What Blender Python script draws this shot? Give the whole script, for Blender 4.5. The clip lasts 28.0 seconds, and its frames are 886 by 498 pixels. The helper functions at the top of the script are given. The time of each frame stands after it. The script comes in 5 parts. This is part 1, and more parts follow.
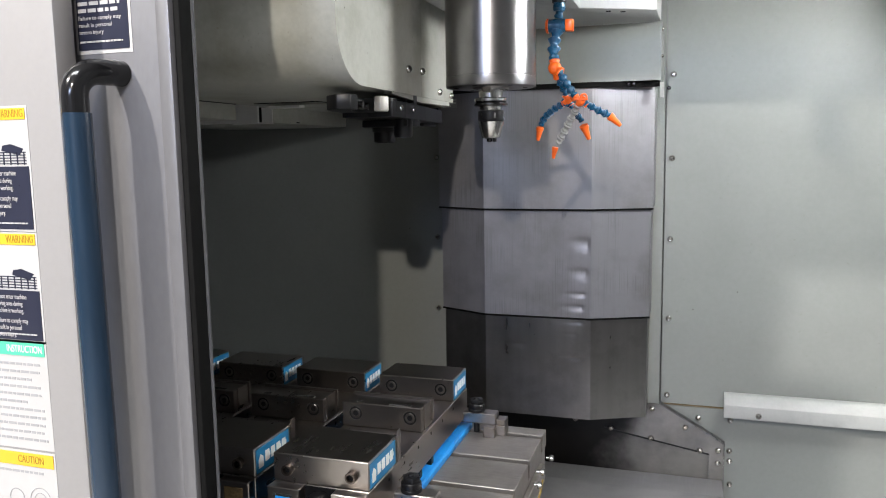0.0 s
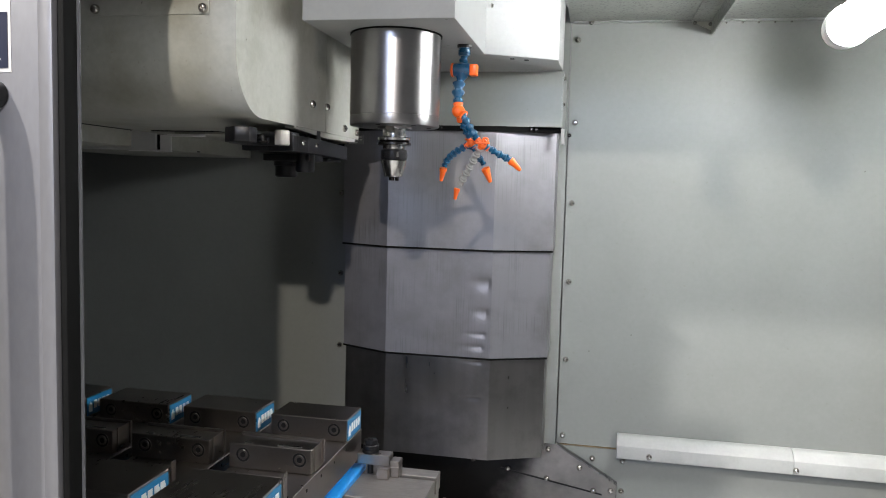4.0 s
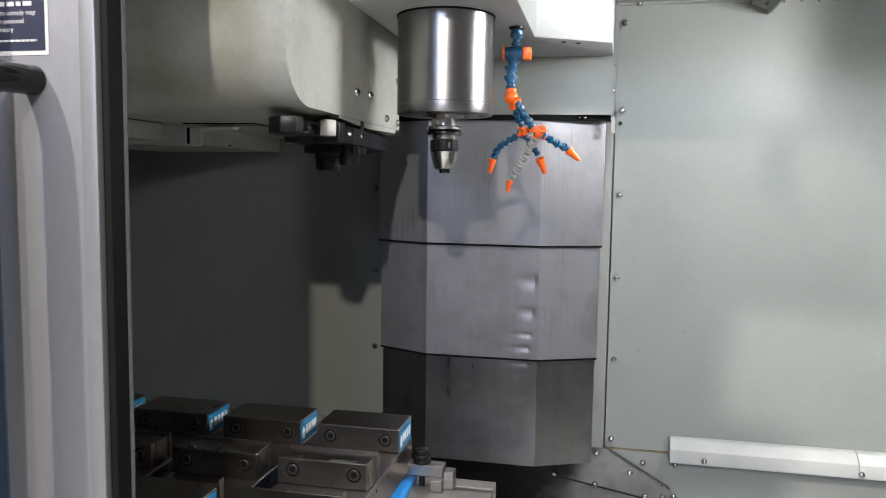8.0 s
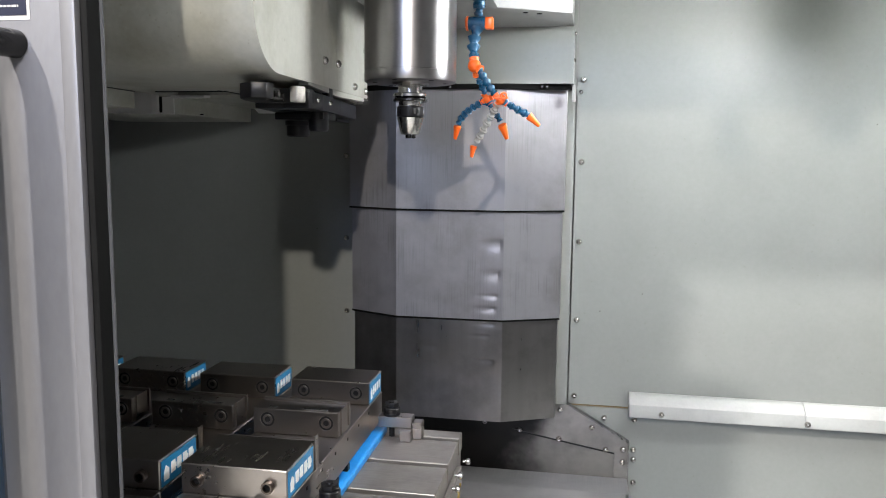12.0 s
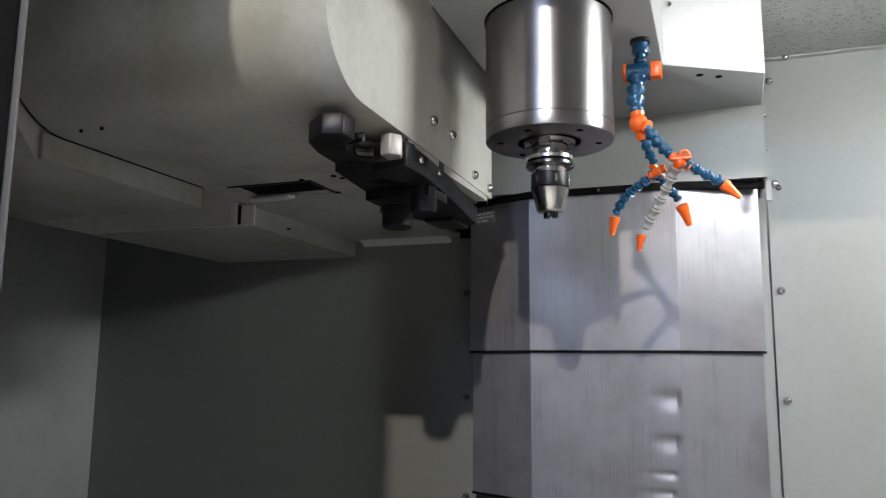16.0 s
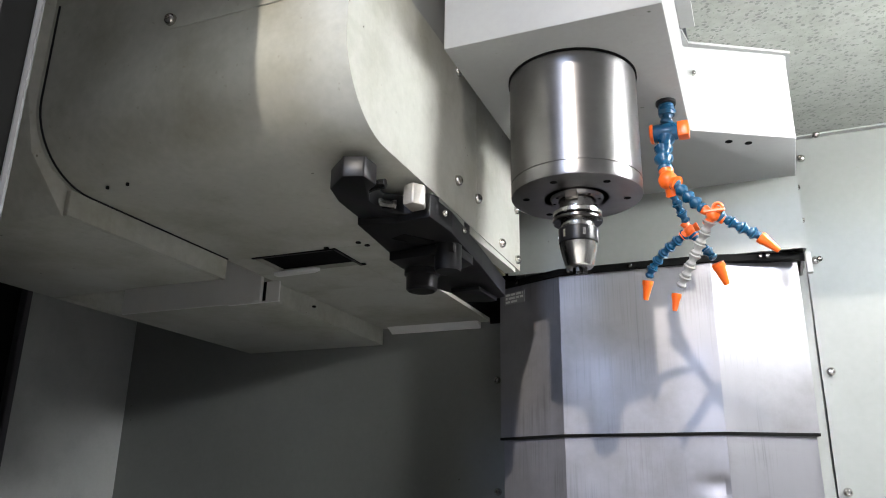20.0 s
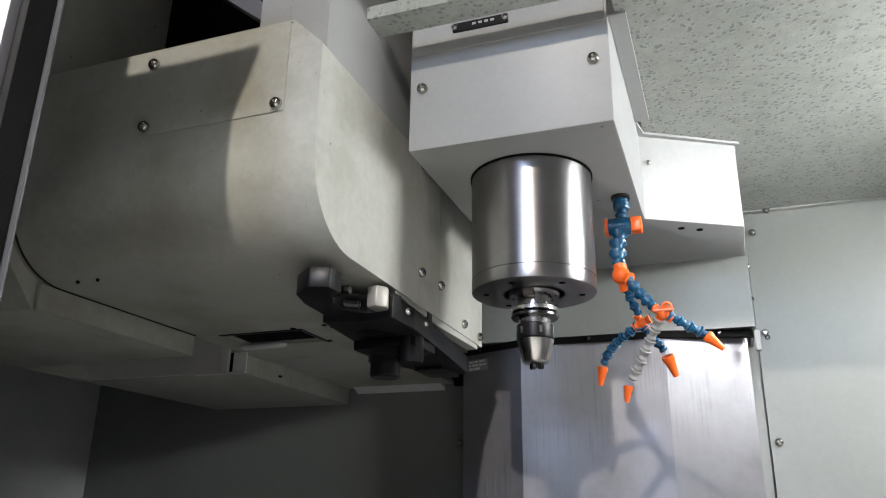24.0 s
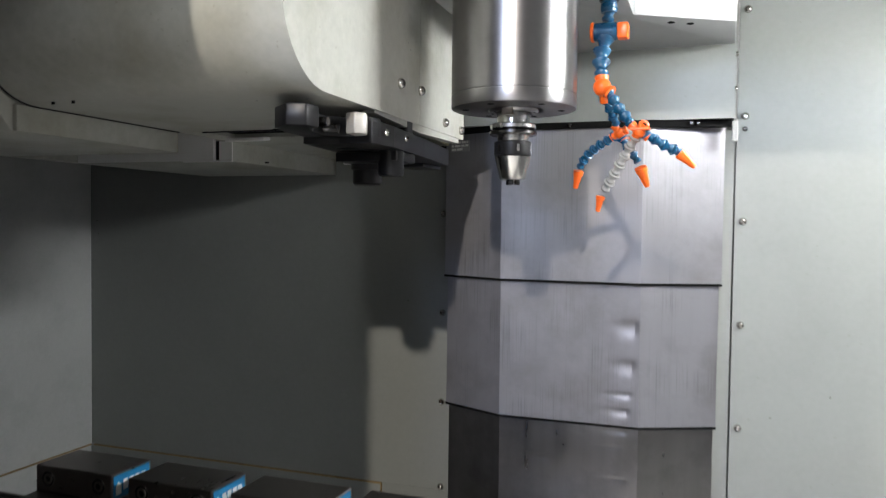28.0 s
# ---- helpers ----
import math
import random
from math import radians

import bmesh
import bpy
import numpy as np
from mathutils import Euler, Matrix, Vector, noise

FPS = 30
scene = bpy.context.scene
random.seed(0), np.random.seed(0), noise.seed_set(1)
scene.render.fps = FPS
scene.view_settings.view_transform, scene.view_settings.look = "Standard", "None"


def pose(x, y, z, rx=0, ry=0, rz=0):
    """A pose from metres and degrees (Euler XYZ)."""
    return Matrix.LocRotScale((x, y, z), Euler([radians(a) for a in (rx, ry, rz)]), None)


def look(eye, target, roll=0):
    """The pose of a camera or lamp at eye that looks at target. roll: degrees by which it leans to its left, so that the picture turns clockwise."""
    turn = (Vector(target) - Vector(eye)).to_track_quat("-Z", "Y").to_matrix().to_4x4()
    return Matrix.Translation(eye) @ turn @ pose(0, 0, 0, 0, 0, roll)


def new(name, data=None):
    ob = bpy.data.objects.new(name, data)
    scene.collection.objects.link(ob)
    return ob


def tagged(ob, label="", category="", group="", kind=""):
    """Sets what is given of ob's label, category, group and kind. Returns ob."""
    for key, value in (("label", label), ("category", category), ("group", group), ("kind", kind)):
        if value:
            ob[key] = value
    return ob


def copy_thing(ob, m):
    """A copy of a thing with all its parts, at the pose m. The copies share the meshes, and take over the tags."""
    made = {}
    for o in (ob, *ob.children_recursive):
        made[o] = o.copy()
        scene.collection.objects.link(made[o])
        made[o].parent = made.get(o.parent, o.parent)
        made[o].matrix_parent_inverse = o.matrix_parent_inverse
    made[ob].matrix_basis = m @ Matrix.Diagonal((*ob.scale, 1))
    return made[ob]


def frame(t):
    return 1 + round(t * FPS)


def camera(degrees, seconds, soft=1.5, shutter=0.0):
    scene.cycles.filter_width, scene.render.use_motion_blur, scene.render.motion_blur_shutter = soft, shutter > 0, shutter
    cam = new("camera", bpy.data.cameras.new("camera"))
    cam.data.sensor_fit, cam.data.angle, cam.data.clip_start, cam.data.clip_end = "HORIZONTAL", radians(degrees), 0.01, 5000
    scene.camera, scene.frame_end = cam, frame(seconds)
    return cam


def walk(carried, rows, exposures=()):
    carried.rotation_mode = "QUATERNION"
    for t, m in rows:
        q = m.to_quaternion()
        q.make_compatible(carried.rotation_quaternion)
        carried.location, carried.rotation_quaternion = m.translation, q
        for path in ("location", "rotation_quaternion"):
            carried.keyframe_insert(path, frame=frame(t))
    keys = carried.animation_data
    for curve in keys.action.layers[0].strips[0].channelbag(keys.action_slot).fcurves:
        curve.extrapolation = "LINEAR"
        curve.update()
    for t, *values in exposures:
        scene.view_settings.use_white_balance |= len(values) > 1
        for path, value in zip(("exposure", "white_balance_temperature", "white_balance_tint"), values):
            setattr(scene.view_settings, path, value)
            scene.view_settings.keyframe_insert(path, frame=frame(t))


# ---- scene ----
cam = camera(60.3, 28.0, 1.0, 0.4)
PATH = [
    (0, (0.024, 0.043, 1.576), (-0.586, 1.931, 1.323), -0.9),
    (0.5, (0.022, 0.036, 1.576), (-0.575, 1.933, 1.362), 0.4),
    (1, (0.023, 0.035, 1.578), (-0.581, 1.934, 1.413), 1.2),
    (1.5, (0.027, 0.04, 1.58), (-0.559, 1.946, 1.418), 1.7),
    (2, (0.03, 0.044, 1.58), (-0.512, 1.962, 1.415), 1.9),
    (2.5, (0.033, 0.051, 1.583), (-0.462, 1.981, 1.411), 1.8),
    (3, (0.048, 0.053, 1.59), (-0.374, 2.001, 1.418), 1.9),
    (3.5, (0.047, 0.055, 1.583), (-0.341, 2.011, 1.426), 1.6),
    (5.5, (0.044, 0.054, 1.586), (-0.364, 2.003, 1.402), 0.9),
    (6, (0.039, 0.052, 1.583), (-0.378, 2.0, 1.408), 0.8),
    (6.5, (0.034, 0.053, 1.581), (-0.392, 2.0, 1.416), 0.6),
    (7, (0.017, 0.067, 1.578), (-0.419, 2.012, 1.412), 0.7),
    (7.5, (-0.02, 0.092, 1.582), (-0.463, 2.034, 1.407), 0.7),
    (8, (-0.059, 0.135, 1.578), (-0.469, 2.084, 1.402), 0.8),
    (8.5, (-0.062, 0.214, 1.571), (-0.502, 2.158, 1.405), 0.0),
    (9, (-0.028, 0.26, 1.568), (-0.563, 2.181, 1.409), 0.2),
    (9.5, (-0.01, 0.24, 1.565), (-0.569, 2.153, 1.4), 0.4),
    (10, (-0.01, 0.212, 1.563), (-0.568, 2.119, 1.333), 0.6),
    (10.5, (-0.023, 0.181, 1.562), (-0.516, 2.103, 1.31), 0.7),
    (11, (-0.017, 0.138, 1.561), (-0.461, 2.071, 1.302), 0.7),
    (11.5, (-0.019, 0.096, 1.558), (-0.391, 2.045, 1.306), 1.0),
    (13.5, (-0.068, 0.048, 1.556), (-0.389, 2.015, 1.39), 0.4),
    (14, (-0.05, 0.056, 1.54), (-0.435, 2.014, 1.403), 0.4),
    (14.5, (-0.042, 0.088, 1.53), (-0.487, 2.034, 1.4), 0.1),
    (15, (-0.057, 0.164, 1.531), (-0.57, 2.094, 1.419), -0.3),
    (15.5, (-0.102, 0.354, 1.514), (-0.673, 2.27, 1.531), 0.3),
    (16, (-0.145, 0.522, 1.392), (-0.814, 2.382, 1.696), 0.5),
    (16.5, (-0.166, 0.576, 1.333), (-0.868, 2.394, 1.781), 0.9),
    (17, (-0.154, 0.58, 1.317), (-0.878, 2.369, 1.844), 1.3),
    (17.5, (-0.145, 0.582, 1.308), (-0.874, 2.363, 1.854), 1.3),
    (18, (-0.158, 0.583, 1.297), (-0.909, 2.359, 1.825), 1.4),
    (18.5, (-0.163, 0.582, 1.302), (-0.915, 2.352, 1.852), 1.2),
    (19, (-0.161, 0.582, 1.306), (-0.907, 2.344, 1.889), 1.1),
    (19.5, (-0.156, 0.582, 1.309), (-0.89, 2.342, 1.912), 1.0),
    (20, (-0.151, 0.576, 1.312), (-0.88, 2.333, 1.929), 0.9),
    (20.5, (-0.146, 0.576, 1.312), (-0.874, 2.332, 1.934), 1.0),
    (22.5, (-0.139, 0.575, 1.311), (-0.85, 2.339, 1.929), 1.0),
    (23, (-0.137, 0.557, 1.342), (-0.828, 2.327, 1.968), 1.0),
    (23.5, (-0.13, 0.537, 1.387), (-0.801, 2.293, 2.07), 0.8),
    (24, (-0.115, 0.512, 1.4), (-0.768, 2.282, 2.063), 0.8),
    (24.5, (-0.107, 0.452, 1.405), (-0.777, 2.266, 1.918), 1.2),
    (25, (-0.082, 0.328, 1.428), (-0.734, 2.207, 1.641), 0.7),
    (25.5, (-0.048, 0.243, 1.452), (-0.605, 2.162, 1.389), 0.8),
    (26, (-0.038, 0.208, 1.467), (-0.556, 2.134, 1.324), 0.7),
    (26.5, (-0.03, 0.195, 1.491), (-0.568, 2.117, 1.367), 0.6),
    (27, (-0.022, 0.2, 1.498), (-0.582, 2.119, 1.447), 0.8),
    (27.5, (-0.046, 0.302, 1.486), (-0.651, 2.207, 1.414), 0.5),
    (28, (-0.086, 0.473, 1.539), (-0.745, 2.359, 1.47), 0.7),
]
EXPOSURES = [(0.0, -0.10), (3.0, -0.16), (7.0, -0.14), (9.0, 0.04), (10.0, 0.13), (11.5, 0.17), (14.0, -0.04), (15.0, -0.02), (16.0, -0.04), (16.5, 0.18), (17.0, 0.44), (18.0, 0.57), (20.0, 0.57), (23.0, 0.42), (24.0, 0.0), (25.0, 0.16), (26.0, 0.28), (28.0, 0.37)]
walk(cam, [(t, look(eye, target, roll)) for t, eye, target, roll in PATH], EXPOSURES)

# ---- world, light, exposure ----
world = bpy.data.worlds.new("world")
scene.world = world
world.use_nodes = True
world.node_tree.nodes["Background"].inputs[0].default_value = (0.75, 0.85, 1.0, 1)
world.node_tree.nodes["Background"].inputs[1].default_value = 0.02


def shop_lamp(name, eye, target, sx, sy, watts, colour):
    d = bpy.data.lights.new(name, "AREA")
    d.shape, d.size, d.size_y, d.energy, d.color = "RECTANGLE", sx, sy, watts, colour
    ob = new(name, d)
    ob.matrix_world = look(eye, target)
    return ob


LAMP_A, LAMP_B = (0.13, -2.0, 3.15), (-2.57, -1.9, 4.36)
shop_lamp("shop_or_fill_light", LAMP_A, (-0.6, 2.0, 1.3), 0.07, 0.07, 82, (1.0, 0.91, 0.80))
shop_lamp("shop_or_fill_light", LAMP_B, (0.3, 2.2, 1.2), 0.14, 0.14, 345, (1.0, 0.96, 0.90))
# Added overhead fill for the door, table and vises, not a known fixture.
shop_lamp("shop_or_fill_light", (-0.7, -1.0, 4.7), (-0.7, 0.2, 0.0), 2.2, 0.5, 105, (0.95, 0.98, 1.0))
# Cool source placed from shadows on the column cover, widened as frontal fill.
shop_lamp("cool_front_light", (-0.33, -4.4, 3.07), (-0.35, 2.0, 1.5), 1.3, 0.7, 115, (0.58, 0.70, 1.0))
# Added fill onto the shop floor, to bounce up under the housings.
floor_fill = shop_lamp("shop_or_fill_light", (-0.6, -2.4, 4.75), (-0.6, -2.39, 0.0), 2.4, 0.8, 70, (1.0, 0.92, 0.78))
floor_fill.data.spread = radians(85)

# ---- materials ----
MATS = {}


def material(name, colour, rough=0.5, metal=0.0, grain=(60, 60, 60), vary=0.12, stain=0.1, stain_size=3.0, bump=0.1, stain_colour=None, spec=0.5, coat=0.0, rough_vary=0.15):
    """Colour with fine grain and broad stains, both also moving the roughness."""
    m = bpy.data.materials.new(name)
    m.use_nodes = True
    nt = m.node_tree
    n, l = nt.nodes, nt.links
    b = n["Principled BSDF"]
    co = n.new("ShaderNodeTexCoord")
    info = n.new("ShaderNodeObjectInfo")
    add = n.new("ShaderNodeVectorMath")
    add.operation = "ADD"
    mul = n.new("ShaderNodeMath")
    mul.operation = "MULTIPLY"
    mul.inputs[1].default_value = 37.0
    l.new(info.outputs["Random"], mul.inputs[0])
    l.new(co.outputs["Object"], add.inputs[0])
    l.new(mul.outputs[0], add.inputs[1])
    mp = n.new("ShaderNodeMapping")
    mp.inputs["Scale"].default_value = grain
    l.new(add.outputs[0], mp.inputs[0])
    fine = n.new("ShaderNodeTexNoise")
    fine.inputs["Scale"].default_value = 1.0
    fine.inputs["Detail"].default_value = 4
    l.new(mp.outputs[0], fine.inputs["Vector"])
    broad = n.new("ShaderNodeTexNoise")
    broad.inputs["Scale"].default_value = stain_size
    broad.inputs["Detail"].default_value = 6
    broad.inputs["Roughness"].default_value = 0.62
    l.new(add.outputs[0], broad.inputs["Vector"])
    r1 = n.new("ShaderNodeMapRange")
    r1.inputs["From Min"].default_value, r1.inputs["From Max"].default_value = 0.25, 0.75
    r1.inputs["To Min"].default_value, r1.inputs["To Max"].default_value = 1 - vary, 1 + vary
    l.new(fine.outputs["Fac"], r1.inputs["Value"])
    r2 = n.new("ShaderNodeMapRange")
    r2.inputs["From Min"].default_value, r2.inputs["From Max"].default_value = 0.45, 0.75
    r2.inputs["To Min"].default_value, r2.inputs["To Max"].default_value = 0.0, stain
    l.new(broad.outputs["Fac"], r2.inputs["Value"])
    mix = n.new("ShaderNodeMix")
    mix.data_type = "RGBA"
    mix.inputs["A"].default_value = (*colour, 1)
    mix.inputs["B"].default_value = (*(stain_colour or [c * 0.35 for c in colour]), 1)
    l.new(r2.outputs[0], mix.inputs["Factor"])
    sc = n.new("ShaderNodeMix")
    sc.data_type, sc.blend_type = "RGBA", "MULTIPLY"
    sc.inputs["Factor"].default_value = 1.0
    l.new(mix.outputs["Result"], sc.inputs["A"])
    l.new(r1.outputs[0], sc.inputs["B"])
    l.new(sc.outputs["Result"], b.inputs["Base Color"])
    rr = n.new("ShaderNodeMapRange")
    rr.inputs["From Min"].default_value, rr.inputs["From Max"].default_value = 0.3, 0.7
    rr.inputs["To Min"].default_value = max(rough * (1 - rough_vary), 0.02)
    rr.inputs["To Max"].default_value = min(rough * (1 + rough_vary), 1.0)
    avg = n.new("ShaderNodeMath")
    avg.operation = "ADD"
    half = n.new("ShaderNodeMath")
    half.operation = "MULTIPLY"
    half.inputs[1].default_value = 0.5
    l.new(fine.outputs["Fac"], avg.inputs[0])
    l.new(broad.outputs["Fac"], avg.inputs[1])
    l.new(avg.outputs[0], half.inputs[0])
    l.new(half.outputs[0], rr.inputs["Value"])
    l.new(rr.outputs[0], b.inputs["Roughness"])
    b.inputs["Metallic"].default_value = metal
    b.inputs["Specular IOR Level"].default_value = spec
    b.inputs["Coat Weight"].default_value = coat
    if bump:
        bp = n.new("ShaderNodeBump")
        bp.inputs["Strength"].default_value = bump
        bp.inputs["Distance"].default_value = 0.002
        l.new(fine.outputs["Fac"], bp.inputs["Height"])
        l.new(bp.outputs[0], b.inputs["Normal"])
    MATS[name] = m
    return m


PAINT = material("enclosure_paint", (0.232, 0.242, 0.232), 0.42, grain=(90, 90, 90), vary=0.03, stain=0.16, stain_size=2.2, bump=0.04)
SMOKE = material("smoke_grey_paint", (0.07, 0.07, 0.075), 0.5, vary=0.05, stain=0.2, bump=0.02)
HOUSING = material("toolchanger_paint", (0.425, 0.43, 0.39), 0.45, grain=(90, 90, 90), vary=0.07, stain=0.75, stain_size=7, bump=0.06, stain_colour=(0.25, 0.235, 0.17))
HEADP = material("head_paint", (0.305, 0.311, 0.305), 0.45, grain=(120, 120, 120), vary=0.03, stain=0.12, stain_size=6, bump=0.05)
CEIL = material("splashed_ceiling_paint", (0.31, 0.325, 0.297), 0.35, grain=(55, 55, 55), vary=0.12, stain=0.4, stain_size=14, bump=0.25, stain_colour=(0.21, 0.235, 0.19))
FRONTP = material("front_panel_paint", (0.275, 0.265, 0.265), 0.4, grain=(150, 150, 150), vary=0.02, stain=0.05, bump=0.03)
LEAF = material("door_grey_paint", (0.150, 0.148, 0.157), 0.38, 0.25, grain=(160, 160, 60), vary=0.05, stain=0.1, bump=0.05)
COVER = material("brushed_cover_steel", (0.278, 0.274, 0.296), 0.48, 0.64, grain=(60, 60, 2.0), vary=0.05, stain=0.65, stain_size=7, bump=0.0, stain_colour=(0.165, 0.155, 0.155), rough_vary=0.25)
# Darker cover steel for the lowest sheet: its weaker light in colour, plus stains.
LOWCOVER = material("stained_dimmed_cover_steel", (0.225, 0.218, 0.215), 0.34, 0.95, grain=(42, 42, 3.0), vary=0.08, stain=0.7, stain_size=6, bump=0.0, stain_colour=(0.085, 0.08, 0.078), rough_vary=0.3)
SPIN = material("turned_spindle_steel", (0.30, 0.292, 0.295), 0.31, 1.0, grain=(2, 2, 60), vary=0.02, stain=0.30, stain_size=16, bump=0.0, rough_vary=0.05)
STEEL = material("ground_steel", (0.315, 0.288, 0.268), 0.28, 1.0, grain=(120, 25, 120), vary=0.03, stain=0.25, stain_size=6, bump=0.0, stain_colour=(0.19, 0.168, 0.15), rough_vary=0.04)
TABLE = material("table_iron", (0.33, 0.305, 0.285), 0.38, 0.75, grain=(30, 220, 30), vary=0.12, stain=0.5, stain_size=11, bump=0.06, stain_colour=(0.13, 0.12, 0.11))
SHEET = material("dull_sheet_steel", (0.36, 0.355, 0.36), 0.45, 0.75, grain=(200, 8, 60), vary=0.06, stain=0.4, stain_size=5, bump=0.02, stain_colour=(0.2, 0.2, 0.2), rough_vary=0.3)
OILY = material("oily_steel", (0.20, 0.196, 0.195), 0.3, 0.9, grain=(60, 60, 12), vary=0.2, stain=0.7, stain_size=7, bump=0.02, stain_colour=(0.03, 0.03, 0.035), rough_vary=0.4)
FILM = material("black_oil_film", (0.006, 0.006, 0.007), 0.45, 0.0, spec=0.25, vary=0.1, stain=0.15, stain_size=9, bump=0.02, stain_colour=(0.05, 0.05, 0.055), rough_vary=0.3)
BRONZE = material("browned_screw_steel", (0.13, 0.108, 0.095), 0.36, 1.0, vary=0.1, stain=0.3, stain_size=60, bump=0.0, stain_colour=(0.05, 0.045, 0.04))
# Ledge bar paint; on the left wall its paleness stands in for lamp light.
LEDGE = material("ledge_and_lit_wall_paint", (0.42, 0.43, 0.42), 0.4, grain=(120, 120, 120), vary=0.03, stain=0.25, stain_size=9, bump=0.03)
PIN = material("pale_worn_steel", (0.36, 0.345, 0.315), 0.45, 0.4, vary=0.05, stain=0.3, stain_size=50, bump=0.0)
GUNMETAL = material("dark_tool_steel", (0.075, 0.073, 0.072), 0.25, 1.0, vary=0.1, stain=0.3, stain_size=60, bump=0.0)
SCREW = material("polished_screw_steel", (0.52, 0.50, 0.47), 0.17, 1.0, vary=0.05, stain=0.3, stain_size=80, bump=0.0, stain_colour=(0.1, 0.09, 0.08))
CHROME = material("bright_steel", (0.55, 0.54, 0.52), 0.24, 1.0, vary=0.05, stain=0.2, stain_size=60, bump=0.0)
BLACK = material("black_oxide", (0.007, 0.007, 0.008), 0.36, 0.0, spec=0.28, vary=0.1, stain=0.05, stain_size=8, bump=0.0, stain_colour=(0.015, 0.015, 0.015), rough_vary=0.05)
RUBBER = material("black_rubber", (0.006, 0.006, 0.006), 0.7, spec=0.06, vary=0.2, stain=0.2, bump=0.1)
# Near-black; also stands in for the shade in holes, gaps and spaces.
DARK = material("dark_sheet_and_shade", (0.006, 0.006, 0.0065), 0.9, spec=0.08, vary=0.1, bump=0)
BLUE = material("blue_vise_paint", (0.012, 0.25, 0.68), 0.35, vary=0.06, stain=0.3, stain_size=20, bump=0.05, stain_colour=(0.02, 0.07, 0.18))
LABELB = material("blue_label", (0.02, 0.19, 0.40), 0.3, vary=0.03, stain=0.1, bump=0)
WHITE = material("white_print", (0.78, 0.78, 0.77), 0.4, vary=0.02, stain=0.05, bump=0)
PAPER = material("sticker_paper", (0.43, 0.42, 0.42), 0.35, vary=0.02, stain=0.06, stain_size=12, bump=0)
INK = material("dark_print", (0.02, 0.022, 0.04), 0.3, vary=0.05, stain=0.05, bump=0)
OCHRE = material("ochre_print", (0.30, 0.17, 0.02), 0.4, vary=0.05, stain=0.05, bump=0)
YELLOW = material("yellow_print", (0.62, 0.39, 0.03), 0.35, vary=0.03, stain=0.05, bump=0)
GREEN = material("green_print", (0.08, 0.46, 0.30), 0.35, vary=0.03, stain=0.05, bump=0)
GREYT = material("grey_print", (0.30, 0.30, 0.31), 0.4, vary=0.03, bump=0)
HOSE = material("blue_hose_plastic", (0.006, 0.068, 0.145), 0.28, vary=0.08, stain=0.15, stain_size=60, bump=0.02)
ORANGE = material("orange_hose_plastic", (0.85, 0.13, 0.012), 0.32, vary=0.05, stain=0.1, stain_size=60, bump=0.02)
GLOSS = material("glossy_black_plastic", (0.010, 0.010, 0.011), 0.14, vary=0.1, stain=0.1, bump=0.0)
GRIP = material("blue_grip_plastic", (0.012, 0.027, 0.05), 0.24, grain=(80, 80, 10), vary=0.1, stain=0.25, stain_size=9, bump=0.04, stain_colour=(0.008, 0.018, 0.035))
BRASS = material("yellowed_plate", (0.42, 0.29, 0.08), 0.4, 0.6, vary=0.1, stain=0.3, stain_size=40, bump=0.02)
GREASE = material("greasy_paint", (0.20, 0.19, 0.115), 0.35, grain=(120, 120, 120), vary=0.15, stain=0.7, stain_size=40, bump=0.1, stain_colour=(0.06, 0.05, 0.03))
RUST = material("coolant_residue", (0.24, 0.17, 0.08), 0.7, grain=(200, 200, 200), vary=0.4, stain=0.4, stain_size=30, bump=0.3)
SHOPW = material("shop_wall_paint", (0.24, 0.24, 0.24), 0.7, vary=0.05, bump=0)
SHOPF = material("shop_floor_concrete", (0.50, 0.50, 0.49), 0.5, vary=0.1, bump=0.05)
CLEAR = bpy.data.materials.new("clear_hose_plastic")
CLEAR.use_nodes = True
cb = CLEAR.node_tree.nodes["Principled BSDF"]
cb.inputs["Base Color"].default_value = (0.58, 0.58, 0.56, 1)
cb.inputs["Roughness"].default_value = 0.18
cb.inputs["Transmission Weight"].default_value = 0.5
cb.inputs["IOR"].default_value = 1.35
GLOW = bpy.data.materials.new("lit_lamp_tube")
GLOW.use_nodes = True
gb = GLOW.node_tree.nodes["Principled BSDF"]
gb.inputs["Base Color"].default_value = (0.9, 0.9, 0.9, 1)
gb.inputs["Emission Color"].default_value = (0.975, 0.99, 1.0, 1)
gb.inputs["Emission Strength"].default_value = 142.0

# flecks and drops that dried on painted sheet


